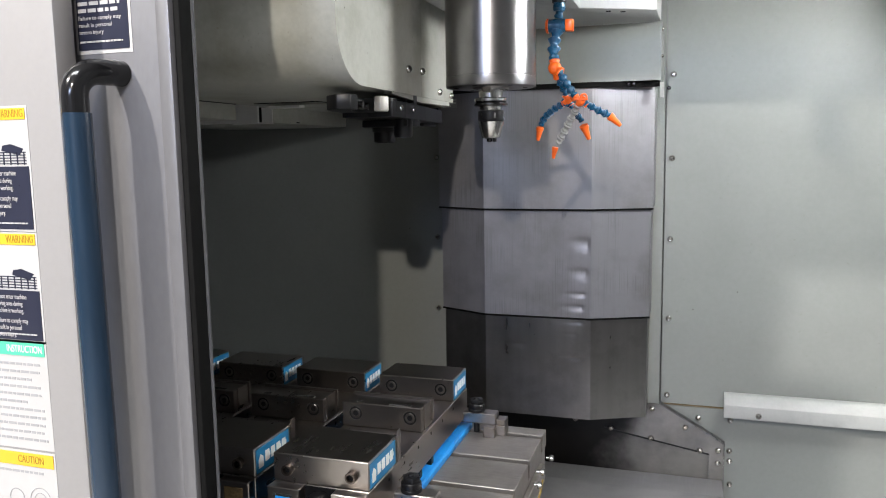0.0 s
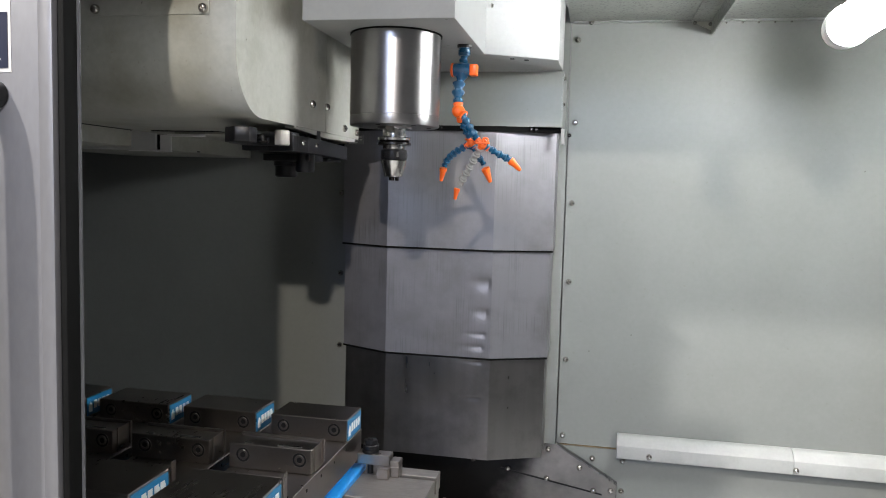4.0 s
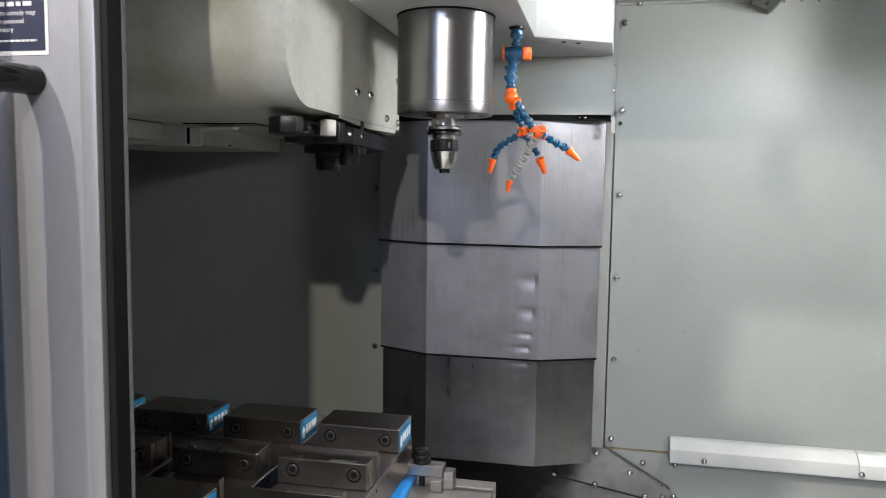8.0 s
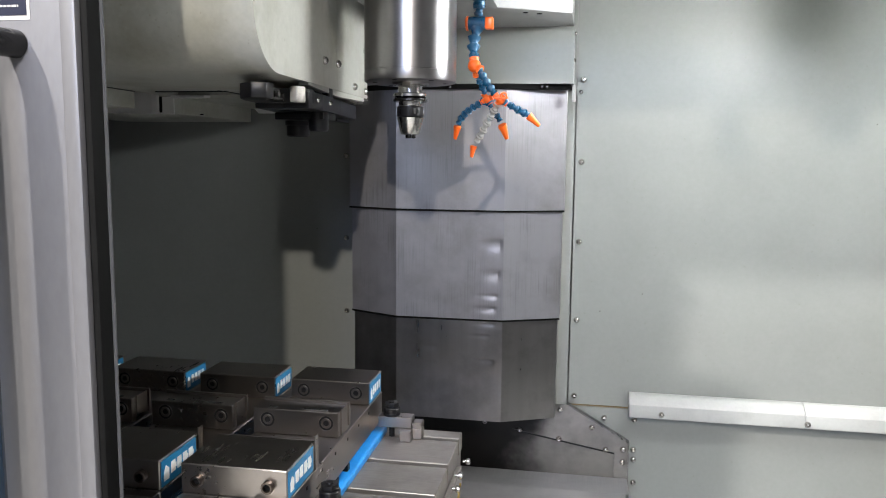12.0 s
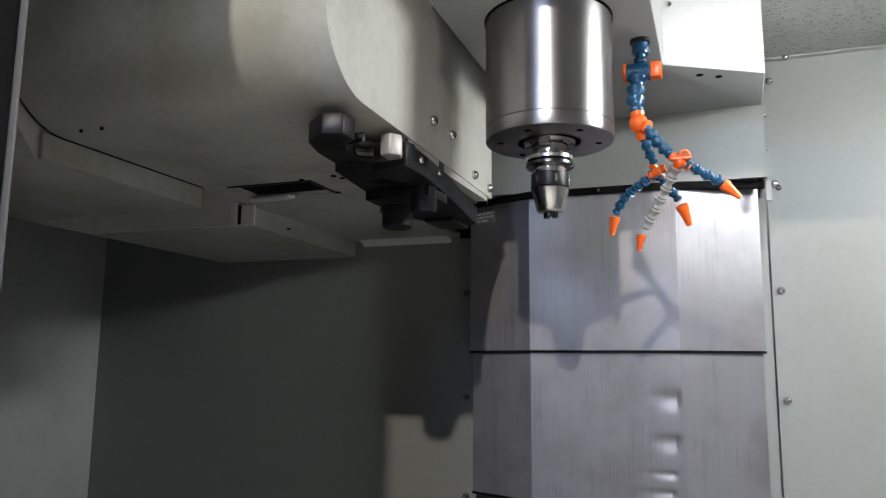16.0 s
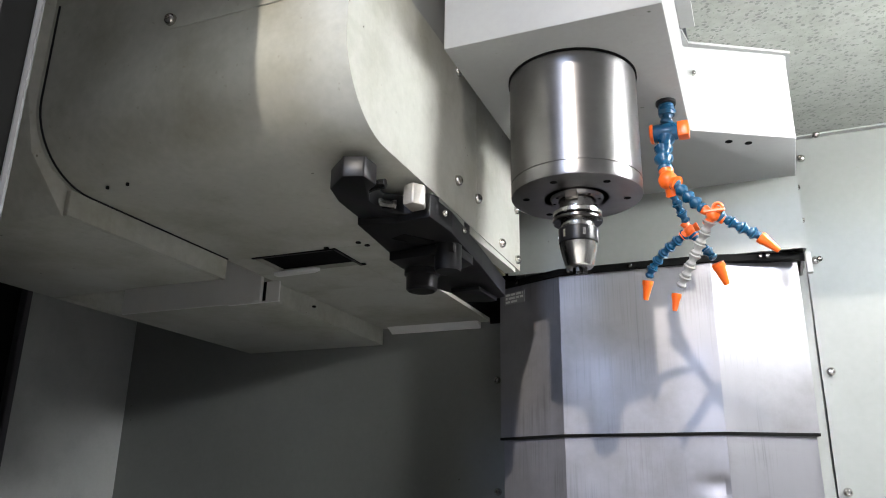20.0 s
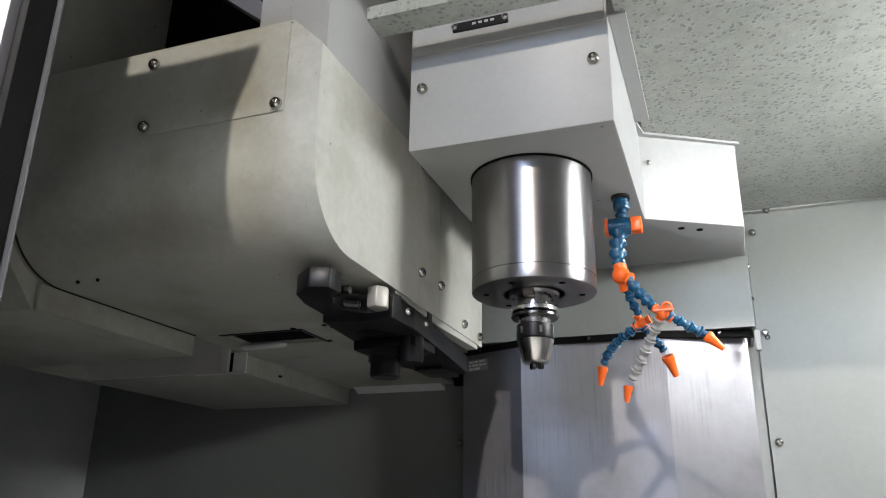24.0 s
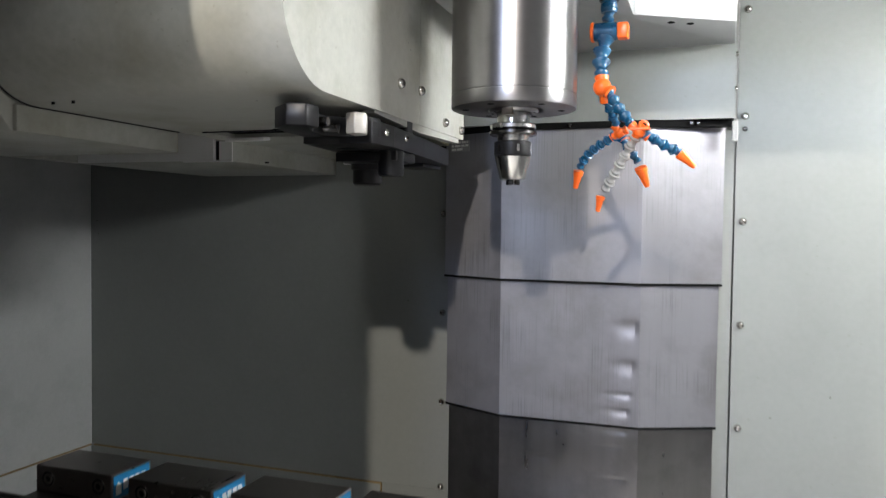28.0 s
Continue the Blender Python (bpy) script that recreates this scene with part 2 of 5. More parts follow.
def flecks(mat, kinds, relief):
    """Scattered spots: each kind is (cells a metre, inner, outer radius, share left bare, strength, colour)."""
    nt = mat.node_tree
    tc = nt.nodes.new("ShaderNodeTexCoord")
    bsdf = nt.nodes["Principled BSDF"]
    wobble = nt.nodes.new("ShaderNodeTexNoise")
    wobble.inputs["Scale"].default_value = 60.0
    bend = nt.nodes.new("ShaderNodeMix")
    bend.data_type, bend.blend_type = "RGBA", "LINEAR_LIGHT"
    bend.inputs["Factor"].default_value = 0.006
    nt.links.new(tc.outputs["Object"], wobble.inputs["Vector"])
    nt.links.new(tc.outputs["Object"], bend.inputs["A"])
    nt.links.new(wobble.outputs["Color"], bend.inputs["B"])
    last = bsdf.inputs["Base Color"].links[0].from_socket
    first = None
    for size, lo, hi, keep, strength, tone in kinds:
        vor = nt.nodes.new("ShaderNodeTexVoronoi")
        vor.inputs["Scale"].default_value = size
        nt.links.new(bend.outputs["Result"], vor.inputs["Vector"])
        spot = nt.nodes.new("ShaderNodeMapRange")
        spot.inputs["From Min"].default_value, spot.inputs["From Max"].default_value = lo, hi
        spot.inputs["To Min"].default_value, spot.inputs["To Max"].default_value = strength, 0.0
        nt.links.new(vor.outputs["Distance"], spot.inputs["Value"])
        red = nt.nodes.new("ShaderNodeSeparateColor")
        nt.links.new(vor.outputs["Color"], red.inputs[0])
        some = nt.nodes.new("ShaderNodeMath")
        some.operation = "GREATER_THAN"
        some.inputs[1].default_value = keep
        nt.links.new(red.outputs[0], some.inputs[0])
        mask = nt.nodes.new("ShaderNodeMath")
        mask.operation = "MULTIPLY"
        nt.links.new(spot.outputs[0], mask.inputs[0])
        nt.links.new(some.outputs[0], mask.inputs[1])
        tint = nt.nodes.new("ShaderNodeMix")
        tint.data_type = "RGBA"
        tint.inputs["B"].default_value = (*tone, 1)
        nt.links.new(mask.outputs[0], tint.inputs["Factor"])
        nt.links.new(last, tint.inputs["A"])
        last = tint.outputs["Result"]
        first = first or mask
    nt.links.new(last, bsdf.inputs["Base Color"])
    if relief:
        lump = nt.nodes.new("ShaderNodeBump")
        lump.inputs["Strength"].default_value = relief
        lump.inputs["Distance"].default_value = 0.001
        nt.links.new(first.outputs[0], lump.inputs["Height"])
        nt.links.new(bsdf.inputs["Normal"].links[0].from_socket, lump.inputs["Normal"])
        nt.links.new(lump.outputs[0], bsdf.inputs["Normal"])


flecks(CEIL, ((105.0, 0.26, 0.40, 0.28, 0.60, (0.11, 0.12, 0.115)), (210.0, 0.20, 0.34, 0.60, 0.5, (0.14, 0.15, 0.13)), (34.0, 0.07, 0.11, 0.93, 0.9, (0.02, 0.13, 0.05))), 0.5)
flecks(HOUSING, ((26.0, 0.035, 0.06, 0.72, 0.85, (0.06, 0.055, 0.04)), (70.0, 0.06, 0.16, 0.70, 0.35, (0.22, 0.20, 0.14))), 0.0)
flecks(HEADP, ((24.0, 0.04, 0.07, 0.80, 0.85, (0.05, 0.06, 0.04)), (75.0, 0.06, 0.14, 0.78, 0.25, (0.16, 0.16, 0.11))), 0.0)
flecks(PAINT, ((18.0, 0.03, 0.05, 0.78, 0.6, (0.06, 0.06, 0.045)), (48.0, 0.05, 0.16, 0.80, 0.18, (0.13, 0.12, 0.09))), 0.0)

# thin dark scratches and runs down the steel covers
nt = COVER.node_tree
tc = nt.nodes.new("ShaderNodeTexCoord")
mp = nt.nodes.new("ShaderNodeMapping")
mp.inputs["Scale"].default_value = (260, 260, 6.0)
runs = nt.nodes.new("ShaderNodeTexNoise")
runs.inputs["Scale"].default_value = 1.0
runs.inputs["Detail"].default_value = 2
where = nt.nodes.new("ShaderNodeTexNoise")
where.inputs["Scale"].default_value = 7.0
both = nt.nodes.new("ShaderNodeMath")
both.operation = "MULTIPLY"
cut = nt.nodes.new("ShaderNodeMapRange")
cut.inputs["From Min"].default_value, cut.inputs["From Max"].default_value = 0.30, 0.46
cut.inputs["To Min"].default_value, cut.inputs["To Max"].default_value = 1.0, 0.80
nt.links.new(tc.outputs["Object"], mp.inputs[0])
nt.links.new(mp.outputs[0], runs.inputs["Vector"])
nt.links.new(tc.outputs["Object"], where.inputs["Vector"])
nt.links.new(runs.outputs["Fac"], both.inputs[0])
nt.links.new(where.outputs["Fac"], both.inputs[1])
nt.links.new(both.outputs[0], cut.inputs["Value"])
dim = nt.nodes.new("ShaderNodeMix")
dim.data_type, dim.blend_type = "RGBA", "MULTIPLY"
dim.inputs["Factor"].default_value = 1.0
sbsdf = nt.nodes["Principled BSDF"]
nt.links.new(sbsdf.inputs["Base Color"].links[0].from_socket, dim.inputs["A"])
nt.links.new(cut.outputs[0], dim.inputs["B"])
nt.links.new(dim.outputs["Result"], sbsdf.inputs["Base Color"])

# black in the apron's colour stands in for the shade under the column cover
APRONST = material("stained_apron_steel_with_shade", (0.25, 0.24, 0.232), 0.42, 0.85, grain=(26, 26, 40), vary=0.08, stain=0.6, stain_size=7, bump=0.0, stain_colour=(0.10, 0.098, 0.098), rough_vary=0.3)
nt = APRONST.node_tree
tc = nt.nodes.new("ShaderNodeTexCoord")
xyz = nt.nodes.new("ShaderNodeSeparateXYZ")
ragged = nt.nodes.new("ShaderNodeTexNoise")
ragged.inputs["Scale"].default_value = 9.0
ragged.inputs["Detail"].default_value = 5
nt.links.new(tc.outputs["Object"], xyz.inputs[0])
nt.links.new(tc.outputs["Object"], ragged.inputs["Vector"])
lean = nt.nodes.new("ShaderNodeMath")
lean.operation, lean.inputs[1].default_value = "MULTIPLY_ADD", -0.45
nt.links.new(xyz.outputs["Z"], lean.inputs[0])
nt.links.new(xyz.outputs["X"], lean.inputs[2])
edge = nt.nodes.new("ShaderNodeMath")
edge.operation, edge.inputs[1].default_value = "MULTIPLY_ADD", 0.30
nt.links.new(ragged.outputs["Fac"], edge.inputs[0])
nt.links.new(lean.outputs[0], edge.inputs[2])
shade_fall = nt.nodes.new("ShaderNodeMapRange")
shade_fall.interpolation_type = "SMOOTHSTEP"
shade_fall.inputs["From Min"].default_value, shade_fall.inputs["From Max"].default_value = -0.12, 0.06
shade_fall.inputs["To Min"].default_value, shade_fall.inputs["To Max"].default_value = 0.96, 0.0
nt.links.new(edge.outputs[0], shade_fall.inputs["Value"])
shade_mix = nt.nodes.new("ShaderNodeMix")
shade_mix.data_type = "RGBA"
shade_mix.inputs["B"].default_value = (0.008, 0.008, 0.009, 1)
obsdf = nt.nodes["Principled BSDF"]
nt.links.new(shade_fall.outputs[0], shade_mix.inputs["Factor"])
nt.links.new(obsdf.inputs["Base Color"].links[0].from_socket, shade_mix.inputs["A"])
nt.links.new(shade_mix.outputs["Result"], obsdf.inputs["Base Color"])

# turned marks run round the spindle
nt = SPIN.node_tree
tang = nt.nodes.new("ShaderNodeTangent")
tang.direction_type, tang.axis = "RADIAL", "Z"
nt.links.new(tang.outputs[0], nt.nodes["Principled BSDF"].inputs["Tangent"])
nt.nodes["Principled BSDF"].inputs["Anisotropic"].default_value = 0.6
nt.nodes["Principled BSDF"].inputs["Anisotropic Rotation"].default_value = 0.25

# rolled and brushed down their length, the covers throw light sideways
for steel in (COVER, LOWCOVER):
    nt = steel.node_tree
    tang = nt.nodes.new("ShaderNodeTangent")
    tang.direction_type, tang.axis = "RADIAL", "Z"
    nt.links.new(tang.outputs[0], nt.nodes["Principled BSDF"].inputs["Tangent"])
    nt.nodes["Principled BSDF"].inputs["Anisotropic"].default_value = 0.55

# ---- mesh helpers ----


def quad_box(bm, x0, x1, y0, y1, z0, z1, r=0.0, seg=1):
    vs = [bm.verts.new((x, y, z)) for x in (x0, x1) for y in (y0, y1) for z in (z0, z1)]
    fs = [(0, 1, 3, 2), (4, 6, 7, 5), (0, 4, 5, 1), (2, 3, 7, 6), (0, 2, 6, 4), (1, 5, 7, 3)]
    made = [bm.faces.new([vs[i] for i in f]) for f in fs]
    if r:
        edges = list({e for f in made for e in f.edges})
        bmesh.ops.bevel(bm, geom=edges, offset=r, segments=seg, affect="EDGES", profile=0.5)
    return bm


def box(x0, x1, y0, y1, z0, z1, r=0.0, seg=1):
    return quad_box(bmesh.new(), x0, x1, y0, y1, z0, z1, r, seg)


def lathe(profile, n=32, axis=(0, 0), bm=None):
    """A turned body: (radius, z) from bottom to top, round a vertical axis."""
    bm = bm or bmesh.new()
    rings = []
    for r, z in profile:
        rings.append([bm.verts.new((axis[0] + r * math.cos(2 * math.pi * k / n), axis[1] + r * math.sin(2 * math.pi * k / n), z)) for k in range(n)] if r > 1e-6 else [bm.verts.new((*axis, z))])
    for a, b in zip(rings, rings[1:]):
        for k in range(n):
            j = (k + 1) % n
            if len(a) == 1:
                bm.faces.new((a[0], b[j], b[k]))
            elif len(b) == 1:
                bm.faces.new((a[k], a[j], b[0]))
            else:
                bm.faces.new((a[k], a[j], b[j], b[k]))
    if len(rings[0]) > 1:
        bm.faces.new(rings[0][::-1])
    if len(rings[-1]) > 1:
        bm.faces.new(rings[-1])
    return bm


def prism(points, lo, hi, axis="x", bm=None, r=0.0):
    """A closed outline pushed along an axis: points are (y, z) for x, (x, z) for y, (x, y) for z."""
    bm = bm or bmesh.new()
    place = {"x": lambda a, b, c: (c, a, b), "y": lambda a, b, c: (a, c, b), "z": lambda a, b, c: (a, b, c)}[axis]
    lower = [bm.verts.new(place(a, b, lo)) for a, b in points]
    upper = [bm.verts.new(place(a, b, hi)) for a, b in points]
    n = len(points)
    made = [bm.faces.new(lower[::-1]), bm.faces.new(upper)]
    for k in range(n):
        made.append(bm.faces.new((lower[k], lower[(k + 1) % n], upper[(k + 1) % n], upper[k])))
    bmesh.ops.recalc_face_normals(bm, faces=made)
    if r:
        bmesh.ops.bevel(bm, geom=list({e for f in made for e in f.edges}), offset=r, segments=2, affect="EDGES", profile=0.5)
    return bm


def tube(points, radius, n=14, bm=None):
    """A round bar along a line of points."""
    bm = bm or bmesh.new()
    pts = [Vector(p) for p in points]
    rings = []
    side = None
    for i, p in enumerate(pts):
        d = (pts[min(i + 1, len(pts) - 1)] - pts[max(i - 1, 0)]).normalized()
        side = (Vector((0.3, 0.9, 0.2)) if side is None else side)
        side = (side - d * side.dot(d)).normalized()
        up = d.cross(side)
        rings.append([bm.verts.new(p + radius * (math.cos(2 * math.pi * k / n) * side + math.sin(2 * math.pi * k / n) * up)) for k in range(n)])
    for a, b in zip(rings, rings[1:]):
        for k in range(n):
            bm.faces.new((a[k], a[(k + 1) % n], b[(k + 1) % n], b[k]))
    bm.faces.new(rings[0][::-1])
    bm.faces.new(rings[-1])
    return bm


def mesh_of(name, bm, mat, smooth=35):
    bmesh.ops.recalc_face_normals(bm, faces=bm.faces)
    me = bpy.data.meshes.new(name)
    bm.to_mesh(me)
    bm.free()
    me.materials.append(mat)
    if smooth:
        me.polygons.foreach_set("use_smooth", [True] * len(me.polygons))
        me.set_sharp_from_angle(angle=radians(smooth))
    return me


def part(name, bm, mat, parent=None, label="", smooth=35):
    ob = new(name, mesh_of(name, bm, mat, smooth))
    ob.parent = parent
    return tagged(ob, label) if label else ob


def shared(name, me, m, parent, label=""):
    ob = new(name, me)
    ob.parent = parent
    ob.matrix_basis = m
    return tagged(ob, label) if label else ob


def thing(name, label, category, at=(0, 0, 0), group="", kind=""):
    ob = new(name)
    ob.location = at
    ob.empty_display_size = 0.02
    return tagged(ob, label, category, group, kind)


def structure(name, bm, mat, label, category, smooth=35):
    return tagged(part(name, bm, mat, None, "", smooth), label, category, "", "structure")


def lettering(name, text, size, mat, m, parent, align="CENTER"):
    """Flat letters in the built-in font, as a thin mesh, in the local x-y plane of m."""
    cu = bpy.data.curves.new(name, "FONT")
    cu.body, cu.size, cu.align_x, cu.align_y, cu.extrude = text, size, align, "CENTER", 0.0002
    tmp = new(name, cu)
    me = bpy.data.meshes.new_from_object(tmp.evaluated_get(bpy.context.evaluated_depsgraph_get()))
    bpy.data.objects.remove(tmp)
    me.materials.clear()
    me.materials.append(mat)
    return shared(name, me, m, parent)


# button-head screws: head up along +z, seat at z = 0
def screw_mesh(name, r, h, mat):
    p = [(r, 0), (r, 0.25 * h), (0.96 * r, 0.48 * h), (0.84 * r, 0.72 * h), (0.64 * r, 0.91 * h), (0.42 * r, h), (0.40 * r, 0.55 * h), (0, 0.55 * h)]
    return mesh_of(name, lathe(p, 16), mat)


BOLT = screw_mesh("bolt", 0.0080, 0.0078, SCREW)
BOLT_S = screw_mesh("bolt", 0.0050, 0.0048, SCREW)
BOLT_D = screw_mesh("bolt", 0.0050, 0.0048, GUNMETAL)
CAP = mesh_of("cap_screw", lathe([(0.0088, 0), (0.0088, 0.0085), (0.0080, 0.0095), (0.0058, 0.0095), (0.0054, 0.0085), (0.0052, 0.002), (0, 0.002)], 20), BRONZE)
CAP_S = mesh_of("cap_screw", lathe([(0.0088, 0), (0.0088, 0.0085), (0.0080, 0.0095), (0.0052, 0.0095), (0.0048, 0.0085), (0.0046, 0.002), (0, 0.002)], 20), STEEL)
SOCKET = mesh_of("socket", lathe([(0.0046, 0.0025), (0.0046, 0.0032)], 12), DARK)


def face_back(x, y, z):
    """A pose whose z axis points to the front (towards -y)."""
    return Matrix.Translation((x, y, z)) @ Matrix.Rotation(radians(90), 4, "X")


def face_right(x, y, z):
    return Matrix.Translation((x, y, z)) @ Matrix.Rotation(radians(90), 4, "Y")


def face_down(x, y, z):
    return Matrix.Translation((x, y, z)) @ Matrix.Rotation(radians(180), 4, "X")


# ---- the shop round the machine ----
structure("floor", box(-4.5, 4.5, -4.5, 3.5, -0.1, 0.0), SHOPF, "plain grey concrete workshop floor under the machine", "floor")
structure("wall_north", box(-4.5, 4.5, -4.6, -4.5, 0, 4.8), SHOPW, "plain pale workshop wall behind the camera", "wall")
structure("wall_east", box(4.5, 4.6, -4.5, 3.5, 0, 4.8), SHOPW, "plain pale workshop side wall", "wall")
structure("wall_west", box(-4.6, -4.5, -4.5, 3.5, 0, 4.8), SHOPW, "plain pale workshop side wall", "wall")
structure("wall_south", box(-4.5, 4.5, 3.5, 3.6, 0, 4.8), SHOPW, "plain pale workshop wall behind the machine", "wall")
structure("ceiling", box(-4.6, 4.6, -4.6, 3.6, 4.8, 4.9), SHOPW, "plain pale workshop ceiling", "ceiling")

# ---- machine enclosure ----
YB, XL, XR, ZC = 2.20, -1.756, 0.95, 2.04
back_left = structure("wall_back_left", box(XL, -0.62, YB, YB + 0.03, 0.891, 2.45), PAINT, "grey-green painted sheet-metal back wall in shade", "wall")
back_right = structure("wall_back_right", box(-0.037, XR, YB, YB + 0.03, 0.868, ZC), PAINT, "pale grey-green painted sheet-metal back panel with screws", "wall")
structure("wall_back_column", box(-0.62, -0.041, YB + 0.004, YB + 0.03, 0.5, 2.45), PAINT, "painted wall behind the column covers", "wall")
# Left wall is painted paler to carry the lamp light that falls there.
structure("wall_left", box(XL - 0.03, XL, 1.855, YB + 0.03, 0.891, 2.45), LEDGE, "sheet-metal left side wall, paler for the lamp light on it", "wall")
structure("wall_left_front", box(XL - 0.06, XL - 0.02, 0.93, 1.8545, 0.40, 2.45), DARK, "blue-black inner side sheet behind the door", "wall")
structure("trim_left_edge", box(XL - 0.02, XL + 0.003, 1.838, 1.8545, 0.40, 2.45, 0.002), SMOKE, "dark folded edge of the side wall", "trim")
# Unseen wall, kept dark so less lamp light bounces to the left.
structure("wall_right", box(XR, XR + 0.03, 0.93, YB + 0.03, 0.4, 2.45), SMOKE, "unseen right side wall, darkened to cut bounced light", "wall")
structure("wall_lower_left", box(XL - 0.03, XL + 0.006, 1.855, YB - 0.008, 0.4, 0.8865), LEDGE, "lower side sheet under a stained joint, paler for its lamp light", "wall")
structure("wall_lower_back", box(XL, -0.846, YB - 0.006, YB + 0.03, 0.4, 0.8865), PAINT, "lower back sheet under a stained joint", "wall")
structure("wall_lower_middle", box(-0.8445, -0.62, YB, YB + 0.03, 0.4, 0.8905), PAINT, "grey-green sheet beside the column", "wall")
structure("trim_joint_end", box(-0.8458, -0.8425, YB - 0.0045, YB + 0.001, 0.80, 0.891), RUST, "brown coolant residue down the sheet end", "stained joint")
structure("wall_lower_right", box(-0.04, XR, YB - 0.003, YB + 0.03, 0.4, 0.863), PAINT, "lower pale back sheet with screws", "wall")
structure("trim_joint_back", box(XL + 0.01, -0.846, YB - 0.004, YB + 0.002, 0.8868, 0.8908), RUST, "brown coolant residue along the sheet joint", "stained joint")
structure("trim_joint_left", box(XL - 0.002, XL + 0.004, 1.856, YB - 0.004, 0.8868, 0.8908), RUST, "brown coolant residue along the sheet joint", "stained joint")
structure("trim_ceiling_back", box(-0.035, XR, YB - 0.014, YB, ZC - 0.004, ZC - 0.0005), HEADP, "pale folded edge between back panel and ceiling", "trim")
structure("trim_joint_right", box(-0.03, XR, YB - 0.002, YB + 0.004, 0.8645, 0.8665), RUST, "brown coolant residue along the panel joint", "stained joint")
# Unseen roof; its near-black colour keeps the space overhead dark.
structure("roof", box(XL - 0.03, XR + 0.03, 0.79, YB + 0.03, 2.45, 2.48), DARK, "unseen roof sheet, near-black for the dark space above the machine", "roof")
ceil_out = [(-0.528, 1.30), (-0.19, 1.30), (-0.19, 1.19), (XR, 1.19), (XR, YB), (-0.044, YB), (-0.044, 1.843), (-0.2005, 1.753), (-0.2005, 1.345), (-0.528, 1.345)]
structure("ceiling_inner", prism(ceil_out, ZC, ZC + 0.02, "z"), CEIL, "pale enclosure ceiling sheet speckled with dried coolant", "ceiling")
# front wall round the door opening
structure("wall_front_lower", box(XL - 0.03, XR + 0.03, 0.80, 0.93, 0.0, 0.84), FRONTP, "pale painted lower front of the machine", "wall")
structure("wall_front_top", box(XL - 0.03, XR + 0.03, 0.80, 0.93, 2.31, 2.45), FRONTP, "pale painted beam above the door opening", "wall")
front_panel = structure("wall_front_left", box(XL - 0.03, -0.704, 0.795, 0.83, 0.84, 2.31, 0.006, 2), FRONTP, "white painted front panel with safety stickers", "wall")
# Added lining, unseen; soaks up bounce from the white beam.
structure("wall_front_lining", box(-0.70, XR, 0.931, 0.935, 2.31, 2.45), LEAF, "added dark lining inside the door beam, cuts bounced light", "wall")
structure("wall_side_left", box(XL - 0.03, XL, 0.83, 0.93, 0.84, 2.31), LEAF, "grey front left corner post", "wall")

# Added unseen sheet that darkens the inside of the front wall.
structure("wall_front_inside", box(XL, -1.352, 0.905, 0.929, 0.845, 2.309), LEAF, "added dark inner sheet beside the open door, cuts bounced light", "wall")

# ---- sliding doors ----
door_1 = tagged(part("door_1", box(-1.35, -0.585, 0.842, 0.868, 0.86, 2.065, 0.004, 2), LEAF), "open grey painted sliding door with a bar handle", "door", "", "structure")
part("door_edge", box(-0.594, -0.573, 0.838, 0.871, 0.86, 2.065, 0.005, 2), LEAF, door_1)
part("door_seal", box(-0.573, -0.563, 0.845, 0.873, 0.86, 2.065, 0.003, 2), RUBBER, door_1, "black rubber edge seal")
part("seal_bead", tube([(-0.5625, 0.870, 0.87), (-0.5625, 0.870, 2.06)], 0.0025, 8), SMOKE, door_1, "thin grey seal strip")
# Unseen piece, cut to slant the door's shadow on the changer front.
part("top_bracket", prism([(-0.575, 1.94), (-0.5625, 1.965), (-0.533, 2.055), (-0.533, 2.065), (-0.575, 2.065)], 0.848, 0.868, "y", r=0.001), LEAF, door_1, "unseen slanted piece that shapes the door's shadow")
# Right door stands out of view, darkened against bounce from the tube lamp.
door_2 = tagged(part("door_2", box(0.640, 0.70, 0.848, 0.88, 0.86, 2.09, 0.004, 2), SMOKE), "sliding door with a black edge seal, darkened to cut bounced light", "door", "", "structure")
part("door_rail", box(0.7005, 0.94, 0.848, 0.88, 0.86, 1.05, 0.004, 2), SMOKE, door_2)
part("door_rail", box(0.7005, 0.94, 0.848, 0.88, 2.05, 2.09, 0.004, 2), SMOKE, door_2)
# Pane is added to swallow lamp light.
part("tinted_pane", box(0.701, 0.94, 0.860, 0.868, 1.051, 2.049), INK, door_2, "added dark pane that soaks up lamp light")
part("door_seal", box(0.620, 0.640, 0.846, 0.885, 0.86, 2.09, 0.004, 2), RUBBER, door_2, "black rubber edge seal")

# bar handle on the left door
HXD = -0.6665
handle = part("door_handle", tube([(HXD + 0.001, 0.780, 1.628), (HXD + 0.0045, 0.780, 0.97)], 0.0168, 24), GRIP, door_1, "long slate-blue plastic bar grip")
part("bent_end", tube([(HXD, 0.780, 1.6275), (HXD, 0.780, 1.640)] + [(HXD + 0.010 * (1 - math.cos(a)), 0.780 + 0.030 * (1 - math.cos(a)), 1.648 + 0.030 * math.sin(a)) for a in np.linspace(0, math.pi / 2, 9)] + [(HXD + 0.0145, 0.826, 1.678), (HXD + 0.0165, 0.8425, 1.678)], 0.0158, 20), GLOSS, handle, "black glossy bent end")
part("bent_end", tube([(HXD + 0.0045, 0.780, 0.97), (HXD + 0.0055, 0.782, 0.945), (HXD + 0.010, 0.80, 0.925), (HXD + 0.016, 0.842, 0.92)], 0.0142, 18), GLOSS, handle, "black glossy bent end")

# ---- safety stickers ----


def plate(x0, x1, y, z0, z1, t=0.0008):
    return box(x0, x1, y - t, y, z0, z1)


